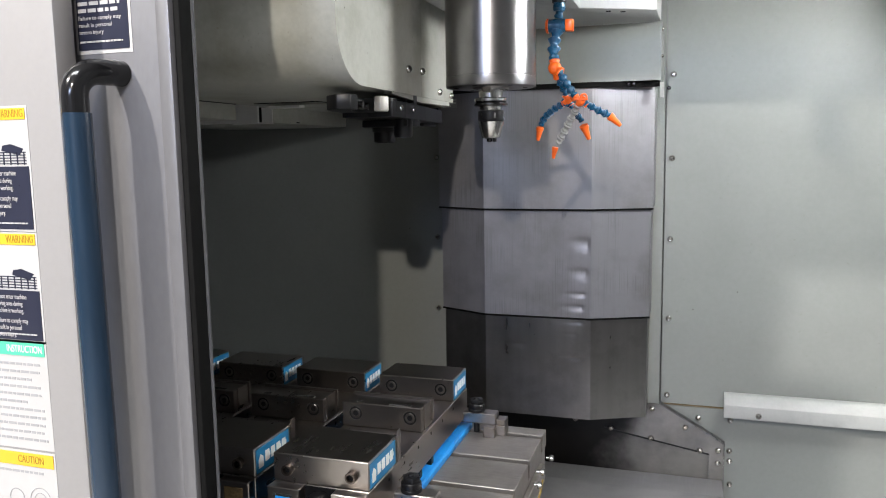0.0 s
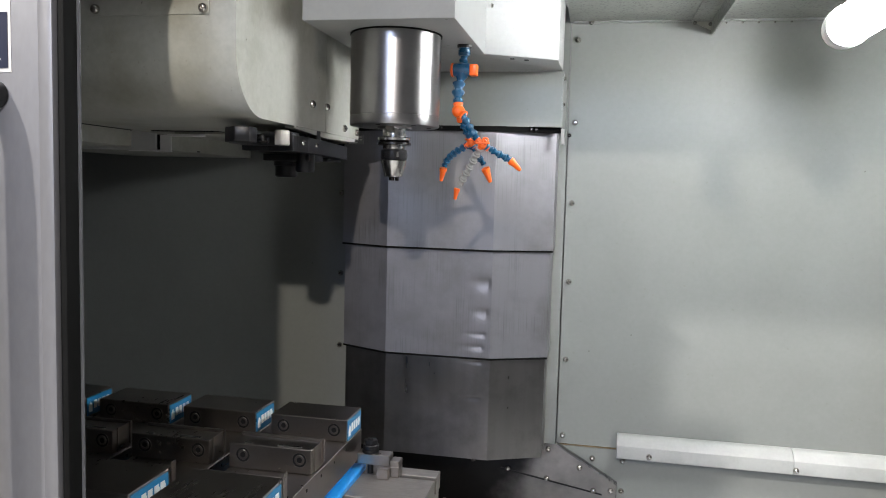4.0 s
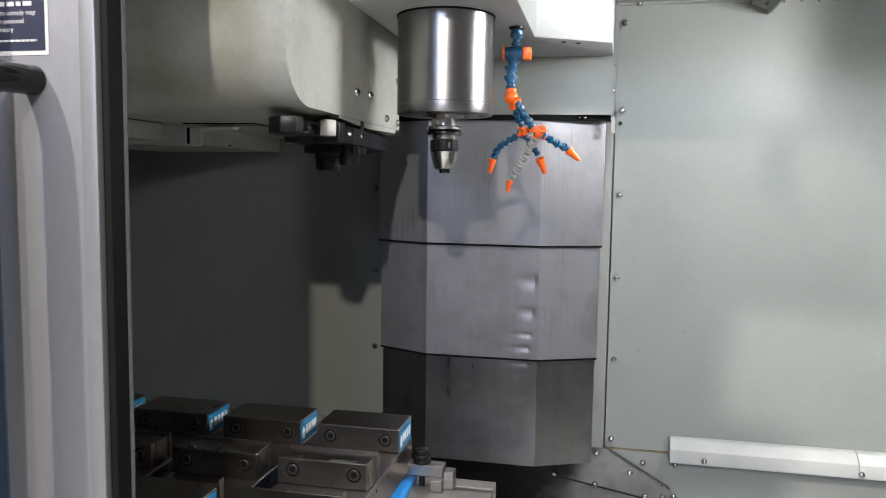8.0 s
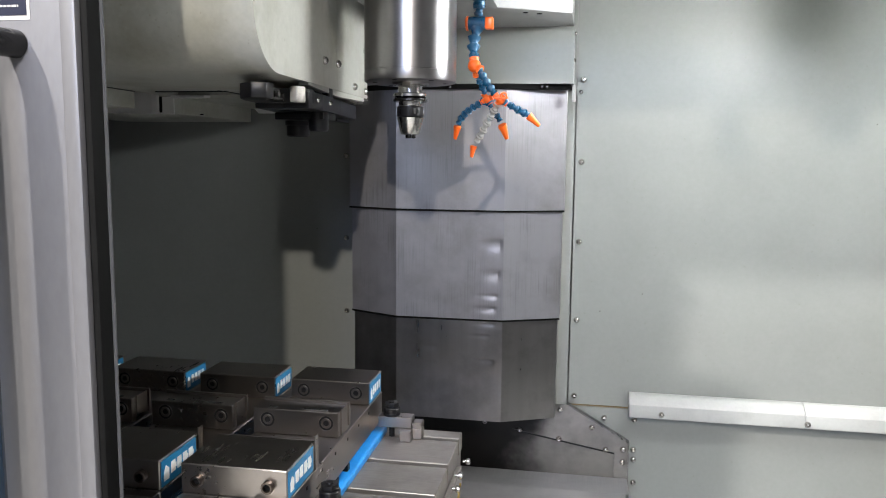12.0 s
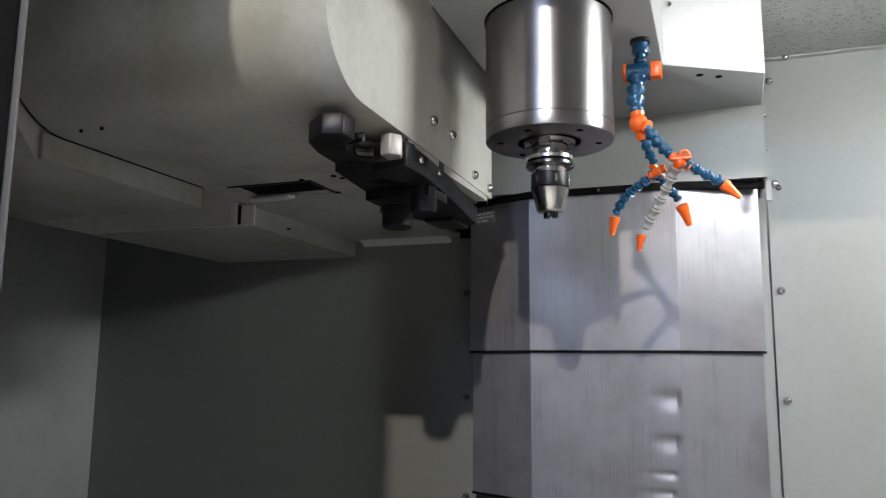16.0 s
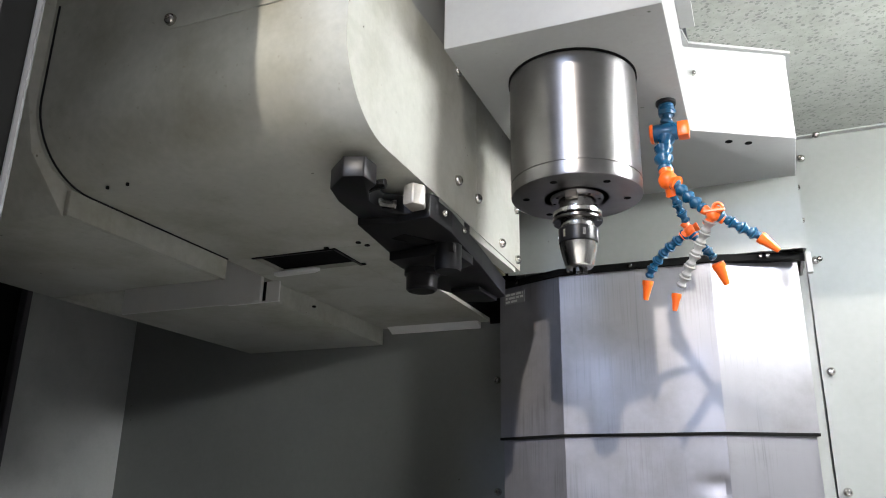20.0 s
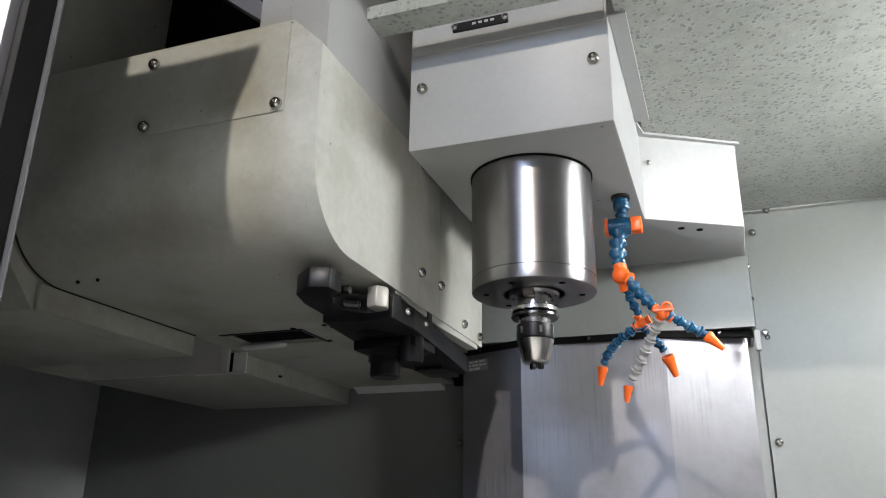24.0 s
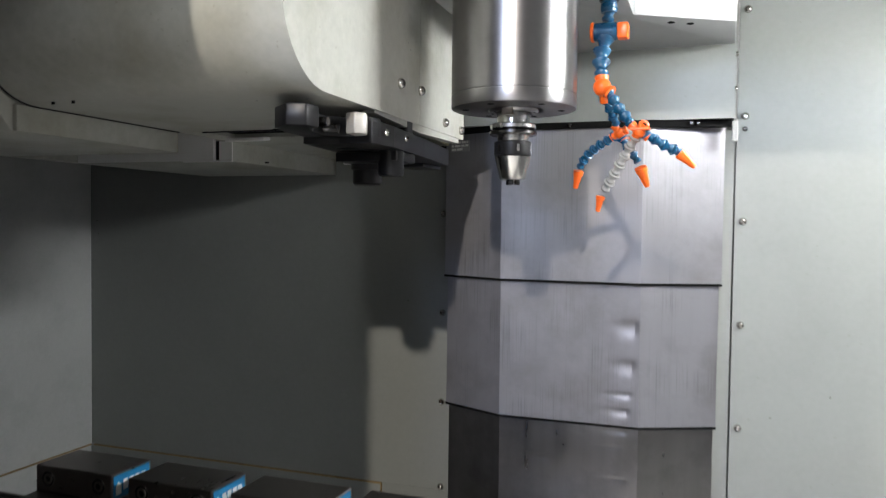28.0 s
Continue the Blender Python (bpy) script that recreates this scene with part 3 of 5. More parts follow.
def text_bars(parent, x0, x1, y, z, rows, step, h, mat, seed):
    """Rows of bars where small print cannot be read."""
    rnd = random.Random(seed)
    for k in range(rows):
        bm = bmesh.new()
        x = x0
        end = x1 - rnd.uniform(0.0, 0.35) * (x1 - x0) if k % 3 == 2 else x1 - rnd.uniform(0, 0.08) * (x1 - x0)
        while x < end:
            w = rnd.uniform(1.2, 4.2) * h
            quad_box(bm, x, min(x + w, end), y - 0.0004, y, z - k * step - h, z - k * step)
            x += w + 0.6 * h
        part("print_line", bm, mat, parent, smooth=0)


YS = 0.795
flat = lambda x, y, z: Matrix.Translation((x, y, z)) @ Matrix.Rotation(radians(90), 4, "X")
XS0, XS1 = -0.860, -0.7555
NARROW = Matrix.Diagonal((0.66, 1, 1, 1))
for k, (top, mid, low, low2) in enumerate(((1.641, 1.624, 1.566, 1.487), (1.484, 1.467, 1.408, 1.343))):
    st = thing("warning_sticker", "white and black safety sticker with a yellow WARNING header", "sticker", (0, 0, 0), "safety stickers")
    part("backing", plate(XS0, XS1, YS, low2 - 0.004, top, 0.0006), PAPER, st)
    part("header", plate(XS0 + 0.003, XS1 - 0.003, YS - 0.0006, mid, top - 0.003), YELLOW, st, "yellow header band")
    lettering("header_text", "WARNING", 0.0140, OCHRE, flat(-0.7605, YS - 0.0016, (mid + top - 0.003) / 2) @ NARROW, st, "RIGHT")
    part("text_field", plate(XS0 + 0.003, XS1 - 0.003, YS - 0.0006, low2, low), INK, st, "black text field")
    for g, line in enumerate(("Do not enter machine", "moving area during", "machine is working.", "Failure to comply may", "result in personal", "severe injury.")):
        lettering("print_line", line, 0.0088, PAPER, flat(-0.832, YS - 0.0017, low - 0.0085 - 0.0092 * g - (0.004 if g > 2 else 0)) @ NARROW, st, "LEFT")
    text_bars(st, XS0 + 0.009, XS1 - 0.006, YS - 0.0014, low2 + 0.0085, 1, 0.006, 0.0018, PAPER, 5 + k)
    grid_bm = bmesh.new()
    for g in range(5):
        quad_box(grid_bm, XS0 + 0.006, XS1 - 0.006, YS - 0.0012, YS - 0.0006, low + 0.003 + g * 0.0035, low + 0.0042 + g * 0.0035)
    for g in range(9):
        quad_box(grid_bm, XS0 + 0.008 + g * 0.0108, XS0 + 0.0095 + g * 0.0108, YS - 0.0013, YS - 0.0006, low + 0.002, low + 0.018)
    part("pictogram", grid_bm, INK, st, "black line pictogram", 0)
    part("pictogram", prism([(-0.800, low + 0.020), (-0.772, low + 0.014), (-0.765, low + 0.022), (-0.785, low + 0.028), (-0.798, low + 0.026)], YS - 0.0013, YS - 0.0006, "y"), INK, st, "black machine shape", 0)
st = thing("instruction_sticker", "white instruction sticker with a green header", "sticker", (0, 0, 0), "safety stickers")
part("backing", plate(XS0, XS1, YS, 1.195, 1.342, 0.0006), PAPER, st)
part("header", plate(XS0 + 0.003, XS1 - 0.003, YS - 0.0006, 1.322, 1.339), GREEN, st, "green header band")
lettering("header_text", "INSTRUCTION", 0.0135, WHITE, flat(-0.7615, YS - 0.0016, 1.3305) @ NARROW, st, "RIGHT")
text_bars(st, XS0 + 0.006, XS1 - 0.008, YS - 0.0006, 1.312, 11, 0.0102, 0.0032, GREYT, 11)
st = thing("caution_sticker", "white sticker with a yellow CAUTION header and a line drawing", "sticker", (0, 0, 0), "safety stickers")
part("backing", plate(XS0, XS1, YS, 1.06, 1.192, 0.0006), PAPER, st)
part("header", plate(XS0 + 0.003, XS1 - 0.003, YS - 0.0006, 1.171, 1.189), YELLOW, st, "yellow header band")
lettering("header_text", "CAUTION", 0.0145, OCHRE, flat(-0.774, YS - 0.0016, 1.180) @ NARROW, st, "RIGHT")
text_bars(st, XS0 + 0.006, XS1 - 0.02, YS - 0.0006, 1.164, 1, 0.01, 0.0032, GREYT, 13)
for cx, cz, rr in ((-0.785, 1.125, 0.017), (-0.785, 1.125, 0.010), (-0.825, 1.125, 0.012)):
    part("line_drawing", tube([(cx + rr * math.cos(a), YS - 0.0009, cz + rr * math.sin(a)) for a in np.linspace(0, 2 * math.pi, 25)], 0.0005, 5), GREYT, st)
st = thing("door_sticker", "dark blue safety sticker with white print on the grey door", "sticker", (0, 0, 0), "safety stickers")
YD = 0.842
part("backing", plate(-0.7205, -0.636, YD, 1.708, 1.90, 0.0006), PAPER, st)
part("text_field", plate(-0.7165, -0.640, YD - 0.0006, 1.713, 1.777), INK, st, "dark blue text field")
text_bars(st, -0.714, -0.650, YD - 0.0014, 1.7715, 2, 0.0085, 0.0045, PAPER, 21)
for k, line in enumerate(("Failure to comply may", "result in personal", "severe injury")):
    lettering("print_line", line, 0.0072, PAPER, flat(-0.7145, YD - 0.0017, 1.7515 - 0.0085 * k), st, "LEFT")
for pts in ([(-0.705, 1.79), (-0.692, 1.79), (-0.692, 1.815), (-0.705, 1.815)], [(-0.689, 1.803), (-0.655, 1.805), (-0.655, 1.815), (-0.689, 1.815)], [(-0.688, 1.801), (-0.684, 1.803), (-0.676, 1.787), (-0.680, 1.785)], [(-0.682, 1.803), (-0.676, 1.803), (-0.655, 1.793), (-0.658, 1.790)], [(-0.70, 1.83), (-0.66, 1.83), (-0.66, 1.88), (-0.70, 1.88)]):
    part("pictogram", prism(pts, YD - 0.0013, YD - 0.0006, "y"), INK, st, "dark blue drawing", 0)
text_bars(st, -0.714, -0.644, YD - 0.0014, 1.724, 1, 0.006, 0.0022, PAPER, 23)

st.location = (0.006, 0, -0.004)

# ---- screws and fittings of the back panels ----
for z in (1.992, 1.770, 1.549, 1.330, 1.110, 0.892):
    shared("bolt", BOLT, face_back(-0.021, YB - 0.0012, z), back_right)
shared("bolt", BOLT, face_down(0.012, YB - 0.012, ZC - 0.0012), back_right)
for x in (0.36, 0.40, 0.44, 0.48, 0.52):
    shared("bolt", BOLT_S, face_back(x, YB, ZC - 0.007) @ Matrix.Diagonal((0.5, 0.5, 0.5, 1)), back_right)
lower_right = bpy.data.objects["wall_lower_right"]
for x, z in ((0.147, 0.747), (0.148, 0.718), (0.150, 0.651), (0.064, 0.834) , (0.147, 0.834)):
    shared("bolt", BOLT, face_back(x, YB - 0.0042, z), lower_right)
for x, z in ((-0.688, 1.323), (-0.688, 1.107), (-0.688, 1.56), (-0.688, 0.90)):
    shared("bolt", BOLT, face_back(x, YB - 0.0012, z), back_left)
part("flange", prism([(YB - 0.030, 1.6925), (YB - 0.001, 1.680), (YB - 0.001, 1.6925)], -0.953, -0.727, "x"), WHITE, back_left, "bright folded lip")
for x in (-0.859, -0.766):
    shared("bolt", BOLT_S, face_back(x, YB - 0.0002, 1.702), back_left)
# pale ledge bar on the right panel
ledge = thing("ledge_bar", "pale folded sheet-metal ledge screwed to the back panel", "ledge", (0.129, YB, 0.86))
for x0, x1 in ((0.0, 0.454), (0.4555, 0.81)):
    part("bar", prism([(0, 0.053), (-0.018, 0.050), (-0.044, 0.029), (-0.044, -0.006), (-0.040, -0.008), (0, -0.008)], x0, x1, "x", r=0.0015), LEDGE, ledge)
for x in (0.086, 0.46, 0.72):
    shared("bolt", BOLT, face_back(x, -0.0452, 0.006), ledge)
# ceiling rib with a gusset
rib = thing("ceiling_rib", "folded pale sheet-metal rib under the enclosure ceiling", "rib", (0.325, 1.5, ZC))
part("web", box(-0.003, 0.003, -0.58, 0.695, -0.038, 0.0, 0.001), CEIL, rib)
part("flange", box(-0.055, 0.003, -0.58, 0.695, -0.004, 0.0, 0.001), CEIL, rib)
part("gusset", prism([(-0.06, -0.001), (0.003, -0.001), (0.003, -0.030)], 0.692, 0.696, "y"), HOUSING, rib)
shared("bolt", BOLT_S, face_back(-0.006, 0.692, -0.012), rib)
shared("bolt", BOLT_S, face_back(-0.045, 0.692, -0.008), rib)

# tube lamp under the ceiling
LX, LZ, LY0, LY1 = 0.537, 1.936, 1.40, 1.82
lamp = thing("tube_lamp", "lit round tube work lamp under the enclosure ceiling", "lamp", (LX, LY1, LZ))


def along_y(profile, n=28):
    bm = lathe(profile, n)
    bmesh.ops.rotate(bm, cent=(0, 0, 0), matrix=Matrix.Rotation(radians(90), 3, "X"), verts=bm.verts)
    return bm


part("tube", along_y([(0.0, 0.040), (0.030, 0.040), (0.0405, 0.046), (0.0405, LY1 - LY0 - 0.03), (0.0, LY1 - LY0 - 0.03)]), GLOW, lamp, "glowing diffuser tube")
part("end_cap", along_y([(0.0, -0.006), (0.034, -0.006), (0.042, 0.000), (0.044, 0.016), (0.0425, 0.018), (0.0425, 0.022), (0.044, 0.024), (0.044, 0.046), (0.0412, 0.046), (0.030, 0.036), (0.0, 0.036)]), WHITE, lamp, "white end cap")
part("end_cap", along_y([(0.046, LY1 - LY0 - 0.04), (0.046, LY1 - LY0), (0.0, LY1 - LY0)]), WHITE, lamp, "white end cap")
for y in (-0.10, -0.34):
    part("bracket", box(-0.012, 0.012, y - 0.01, y + 0.01, 0.042, ZC - LZ, 0.002), CHROME, lamp, "small steel bracket")

# ---- tool changer ----
XA = -0.520
arcp = [(1.187 + 0.100 * (1 - math.cos(a)), 1.792 - 0.100 * math.sin(a)) for a in np.linspace(0, math.pi / 2, 13)]
changer = thing("tool_changer", "large grey-green painted tool changer housing with rounded front", "tool changer", (-0.75, 1.5, 1.69))


def local(bm, at):
    bmesh.ops.translate(bm, verts=bm.verts, vec=-Vector(at))
    return bm


AT = (-0.75, 1.5, 1.69)
XL_SEAM = -0.9665
front_bm = prism([(1.187, 1.930)] + arcp + [(1.595, 1.692), (1.595, 1.930)], -0.975, XA, "x")
part("front_cover", local(front_bm, AT), HOUSING, changer, smooth=25)
for x0, x1, y0, y1 in ((-0.764, XA, 1.5955, 1.822), (-0.975, -0.7645, 1.692, 1.822), (-0.975, -0.925, 1.5955, 1.6915)):
    part("bottom_cover", local(box(x0, x1, y0, y1, 1.692, 2.05), AT), HOUSING, changer)
part("rear_cover", local(box(-0.975, -0.705, 1.822, YB - 0.002, 1.694, 2.05), AT), HOUSING, changer)
part("top_cover", local(prism([(XA, 1.9302), (-0.562, 1.972), (-0.975, 1.972), (-0.975, 1.9302)], 1.187, 1.595, "y"), AT), HOUSING, changer)
part("upper_block", local(box(-0.62, -0.5215, 1.1995, 1.60, 1.931, 2.40), AT), HEADP, changer)
part("upper_seam", local(box(-0.5765, -0.5755, 1.1985, 1.1996, 1.972, 2.40), AT), GREYT, changer, "thin joint line")
# This plate paints the shaded space behind the brace.
part("rear_void", local(box(-1.70, -0.6205, 1.42, 1.44, 1.9725, 2.449), AT), DARK, changer, "near-black plate for the shade above the housing")
part("brace", local(prism([(-0.760, 2.115), (-0.628, 2.010), (-0.624, 2.026), (-0.700, 2.115)], 1.235, 1.255, "y"), AT), LEAF, changer, "dark grey diagonal brace")
part("brace_post", local(box(-0.634, -0.6205, 1.225, 1.26, 1.9725, 2.40, 0.001), AT), LEAF, changer, "dark grey brace post")
# Plate just inside the opening paints the pocket's deep shade.
part("pocket_recess", local(box(-0.9245, -0.7645, 1.5955, 1.6915, 1.6990, 1.706), AT), DARK, changer, "near-black plate for the shade in the tool pocket")
part("pocket_frame", local(box(-0.925, -0.77, 1.5945, 1.599, 1.690, 1.6925), AT), BLACK, changer, "black pocket edge")
part("pocket_frame", local(box(-0.768, -0.763, 1.595, 1.692, 1.690, 1.6925), AT), BLACK, changer, "black pocket edge")
part("pocket_finger", local(prism([(-0.935, 1.675), (-0.85, 1.668), (-0.84, 1.678), (-0.855, 1.686), (-0.935, 1.690)], 1.684, 1.690, "z", r=0.001), AT), WHITE, changer, "bright pocket finger")
# Near-black sheets paint the shade in the gap towards the column.
part("rear_gap", local(box(-0.703, -0.62, 1.86, YB - 0.004, 1.86, 1.865), AT), DARK, changer, "near-black plate for the shade in the gap")
part("gap_lining", local(box(-0.7045, -0.7035, 1.823, YB - 0.004, 1.702, 1.86), AT), DARK, changer, "near-black sheet for the shade in the gap")
part("gap_lining", local(box(-0.703, -0.641, YB - 0.008, YB - 0.004, 1.688, 1.86), AT), DARK, changer, "near-black sheet for the shade in the gap")
part("grease_edge", local(prism([(1.62, 1.6915), (1.80, 1.6915), (1.80, 1.6795), (1.66, 1.6855)], XA - 0.060, XA - 0.0205, "x"), AT), GREASE, changer, "yellowed greasy lip")
part("cam_block", local(box(-0.537, -0.5215, 1.548, 1.572, 1.672, 1.700, 0.002), AT), BLACK, changer, "small black stop block")
part("bracket", local(prism([(-0.764, 1.745), (-0.705, 1.775), (-0.705, 1.745)], 1.835, 1.838, "y"), AT), HEADP, changer, "small pale corner bracket")
access = part("access_panel", local(box(-0.771, -0.565, 1.1852, 1.188, 1.846, 1.968, 0.0006), AT), HOUSING, changer, "flush access panel with screws")
for x, z in ((-0.574, 1.855), (-0.765, 1.857), (-0.764, 1.947)):
    shared("bolt", BOLT, face_back(x - AT[0], 1.184 - AT[1], z - AT[2]), access)
for y, z in ((1.514, 1.742), (1.597, 1.745), (1.713, 1.710), (1.801, 1.707), (1.799, 1.799), (1.512, 1.918)):
    shared("bolt", BOLT, face_right(XA + 0.0002 - AT[0], y - AT[1], z - AT[2]), changer)
for x, y in ((-0.713, 1.581), (-0.706, 1.598), (-0.775, 1.588), (-0.760, 1.688), (-0.884, 1.268), (-0.918, 1.268)):
    hr = 0.0022 if y < 1.3 else 0.0045
    part("screw_hole", local(lathe([(hr, 1.6905), (hr, 1.694)], 10, (x, y)), AT), DARK, changer)
seam_line = [(XL_SEAM, y, z) for y, z in [(1.1865, 1.930)] + [(y - 0.0006, z - 0.0006) for y, z in arcp] + [(1.585, 1.6914)]]
part("cover_seam", local(tube(seam_line, 0.0016, 6), AT), FILM, changer, "thin dark joint beside the magazine")
rail_bm = prism([(1.43, 1.692), (1.80, 1.692), (1.80, 1.684), (1.60, 1.680), (1.43, 1.688)], XA - 0.02, XA - 0.002, "x")
part("bottom_edge", local(rail_bm, AT), HOUSING, changer)

magazine = thing("tool_magazine_housing", "deep grey-green painted magazine housing with chamfered front", "tool magazine", (-1.16, 1.7, 1.655))
AM = (-1.16, 1.7, 1.655)
part("front_body", local(prism([(1.150, 2.3), (1.158, 1.85), (1.193, 1.722), (1.254, 1.655), (1.585, 1.655), (1.585, 2.3)], -1.358, -0.9755, "x", r=0.004), AM), HOUSING, magazine)
part("side_flange", local(box(-1.358, -1.336, 1.5855, 1.7335, 1.655, 2.3, 0.001), AM), HOUSING, magazine)
part("rear_body", local(prism([(1.734, 1.655), (YB - 0.003, 1.655), (YB - 0.003, 1.935), (1.734, 1.935)], -1.358, -0.9755, "x", r=0.002), AM), HOUSING, magazine)
part("side_sheet", local(box(-0.9752, -0.9670, 1.2545, 1.585, 1.6555, 1.6912, 0.001), AM), HOUSING, magazine)
part("recess_panel", local(box(-1.3355, -1.012, 1.7295, 1.7335, 1.654, 1.93, 0.0006), AM), WHITE, magazine, "pale sheet inside the recess")
part("recess_top", local(box(-1.3355, -0.9765, 1.5855, 1.729, 1.93, 1.934), AM), WHITE, magazine, "pale top of the recess")
part("end_fold", local(box(-1.0115, -0.996, 1.7245, 1.7335, 1.654, 1.93, 0.0008), AM), WHITE, magazine, "bright folded edge")
# Solid strip that paints the slit's shade.
part("end_slit", local(box(-0.9955, -0.988, 1.7315, 1.7335, 1.656, 1.6915), AM), DARK, magazine, "near-black strip for the shade in the slit")
part("end_bracket", local(box(-0.9875, -0.958, 1.7295, 1.7335, 1.654, 1.6912, 0.0008), AM), WHITE, magazine, "pale bracket")
part("bottom_edge", local(box(-1.07, -0.957, 1.727, 1.7335, 1.6515, 1.6535, 0.0004), AM), WHITE, magazine, "bright bottom edge")
part("screw_hole", local(lathe([(0.004, 1.6535), (0.004, 1.656)], 12, (-0.925, 1.80)), AM), DARK, magazine)

# double gripper arm
AA = (-0.56, 1.56, 1.66)
arm = thing("gripper_arm", "black steel double tool gripper arm parked under the tool changer", "gripper arm", AA)
arm_out = [(-0.608, 1.388), (-0.560, 1.400), (-0.508, 1.392), (-0.505, 1.46), (-0.520, 1.62), (-0.541, 1.802), (-0.560, 1.812), (-0.605, 1.800), (-0.640, 1.70), (-0.632, 1.60)]
part("arm", local(prism(arm_out, 1.643, 1.673, "z", r=0.0015), AA), BLACK, arm)
hook = [(-0.608, 1.41), (-0.603, 1.330), (-0.592, 1.290), (-0.560, 1.262), (-0.536, 1.270), (-0.535, 1.298), (-0.552, 1.312), (-0.566, 1.34), (-0.566, 1.375), (-0.545, 1.395), (-0.512, 1.398), (-0.505, 1.415), (-0.56, 1.42)]
part("gripper", local(prism(hook, 1.652, 1.678, "z", r=0.002), AA), BLACK, arm)
part("grip_ring", local(tube([(-0.540 + 0.034 * math.cos(a), 1.352 + 0.034 * math.sin(a), 1.662) for a in np.linspace(1.9, 4.9, 16)], 0.006, 8), AA), GUNMETAL, arm, "worn dark gripping edge")
part("lock_pin", local(prism([(-0.534, 1.366), (-0.518, 1.362), (-0.508, 1.376), (-0.514, 1.392), (-0.534, 1.394)], 1.652, 1.680, "z", r=0.003), AA), PIN, arm, "pale steel lock pin")
part("rear_gripper", local(prism([(-0.610, 1.72), (-0.560, 1.72), (-0.556, 1.80), (-0.575, 1.806), (-0.610, 1.79)], 1.636, 1.6428, "z", r=0.001), AA), BLACK, arm)
part("hub", local(lathe([(0.0, 1.596), (0.020, 1.596), (0.023, 1.599), (0.023, 1.618), (0.026, 1.620), (0.026, 1.645), (0.0, 1.645)], 24, (-0.592, 1.560)), AA), BLACK, arm, "black turned hub")
part("plunger", local(lathe([(0.0, 1.606), (0.017, 1.606), (0.019, 1.610), (0.019, 1.645), (0, 1.645)], 20, (-0.530, 1.508)), AA), BLACK, arm)
part("hub_plate", local(prism([(-0.617, 1.50), (-0.515, 1.49), (-0.512, 1.56), (-0.57, 1.60), (-0.617, 1.59)], 1.628, 1.642, "z", r=0.002), AA), BLACK, arm)
part("arm_pocket", local(prism([(-0.590, 1.452), (-0.566, 1.440), (-0.538, 1.480), (-0.560, 1.494)], 1.6420, 1.6426, "z"), AA), DARK, arm)
part("shaft", local(lathe([(0.035, 1.668), (0.035, 1.697)], 24, (-0.575, 1.56)), AA), BLACK, arm)
for y in (1.43, 1.50):
    shared("bolt", BOLT_S, face_right(-0.5045 - AA[0], y - AA[1], 0), arm)

# ---- spindle head ----
AH = (-0.35, 1.6, 1.88)
head = thing("milling_unit", "pale grey painted spindle head cover with screws", "milling head", AH)
out_head = [(-0.494, 1.393), (-0.210, 1.393), (-0.210, 1.752), (-0.052, 1.842), (-0.049, 2.006), (-0.494, 2.006)]
part("head_cover", local(prism(out_head, 1.879, 2.42, "z", r=0.003), AH), HEADP, head)
part("front_plate", local(box(-0.490, -0.214, 1.390, 1.396, 2.03, 2.30, 0.001), AH), HEADP, head)
part("roof_flange", local(prism([(-0.208, 1.70), (-0.200, 1.746), (-0.044, 1.838), (-0.042, 2.0), (-0.046, 2.0), (-0.05, 1.846), (-0.212, 1.755)], 2.035, 2.0395, "z"), AH), HEADP, head)
part("side_flange", local(box(-0.2095, -0.186, 1.392, 1.700, 2.035, 2.0385, 0.0006), AH), HEADP, head)
for x, z in ((-0.474, 1.975), (-0.232, 1.974)):
    shared("bolt", BOLT, face_back(x - AH[0], 1.3918 - AH[1], z - AH[2]), head)
badge = part("badge_plate", local(box(-0.428, -0.346, 1.386, 1.3915, 2.056, 2.070, 0.001), AH), BLACK, head, "small black badge with pale marks")
for x in (-0.424, -0.350):
    shared("bolt", BOLT_S, face_back(x - AH[0], 1.3858 - AH[1], 2.063 - AH[2]), badge)
marks = bmesh.new()
for k in range(4):
    quad_box(marks, -0.398 + 0.009 * k, -0.3925 + 0.009 * k, 1.3852, 1.3860, 2.0615, 2.0648)
part("pale_mark", local(marks, AH), PAPER, badge, "pale marks of a brand", 0)
shared("bolt", BOLT_S, Matrix.Translation((-0.199 - AH[0], 1.757 - AH[1], 1.985 - AH[2])) @ Matrix.Rotation(radians(-60), 4, "Z") @ Matrix.Rotation(radians(90), 4, "X") @ Matrix.Rotation(radians(180), 4, "X"), head)
for x, y in ((-0.155, 1.815), (-0.125, 1.832)):
    part("screw_hole", local(lathe([(0.006, 1.8782), (0.006, 1.881)], 12, (x, y)), AH), DARK, head)
upper = thing("column_panel", "grey-green painted panel above the column cover", "panel", (-0.28, 2.01, 1.74))
AU = (-0.28, 2.01, 1.74)
part("panel", local(box(-0.60, -0.050, 2.007, 2.012, 1.742, 1.8785), AU), PAINT, upper)
part("return_flange", local(box(-0.053, -0.047, 2.012, YB, 1.742, 1.8785), AU), PAINT, upper)
part("wiper", local(prism([(-0.636, 2.062), (-0.495, 1.996), (-0.21, 1.996), (-0.052, 2.034), (-0.050, 2.05), (-0.21, 2.02), (-0.495, 2.02), (-0.636, 2.09)], 1.729, 1.742, "z"), AU), RUBBER, upper, "black wiper strip")
for x, y in ((-0.473, 1.9955), (-0.354, 1.9955), (-0.124, 2.0145), (-0.112, 2.0175), (-0.592, 2.0405)):
    shared("bolt", BOLT_D, face_back(x - AU[0], y - AU[1], 1.7355 - AU[2]), upper)
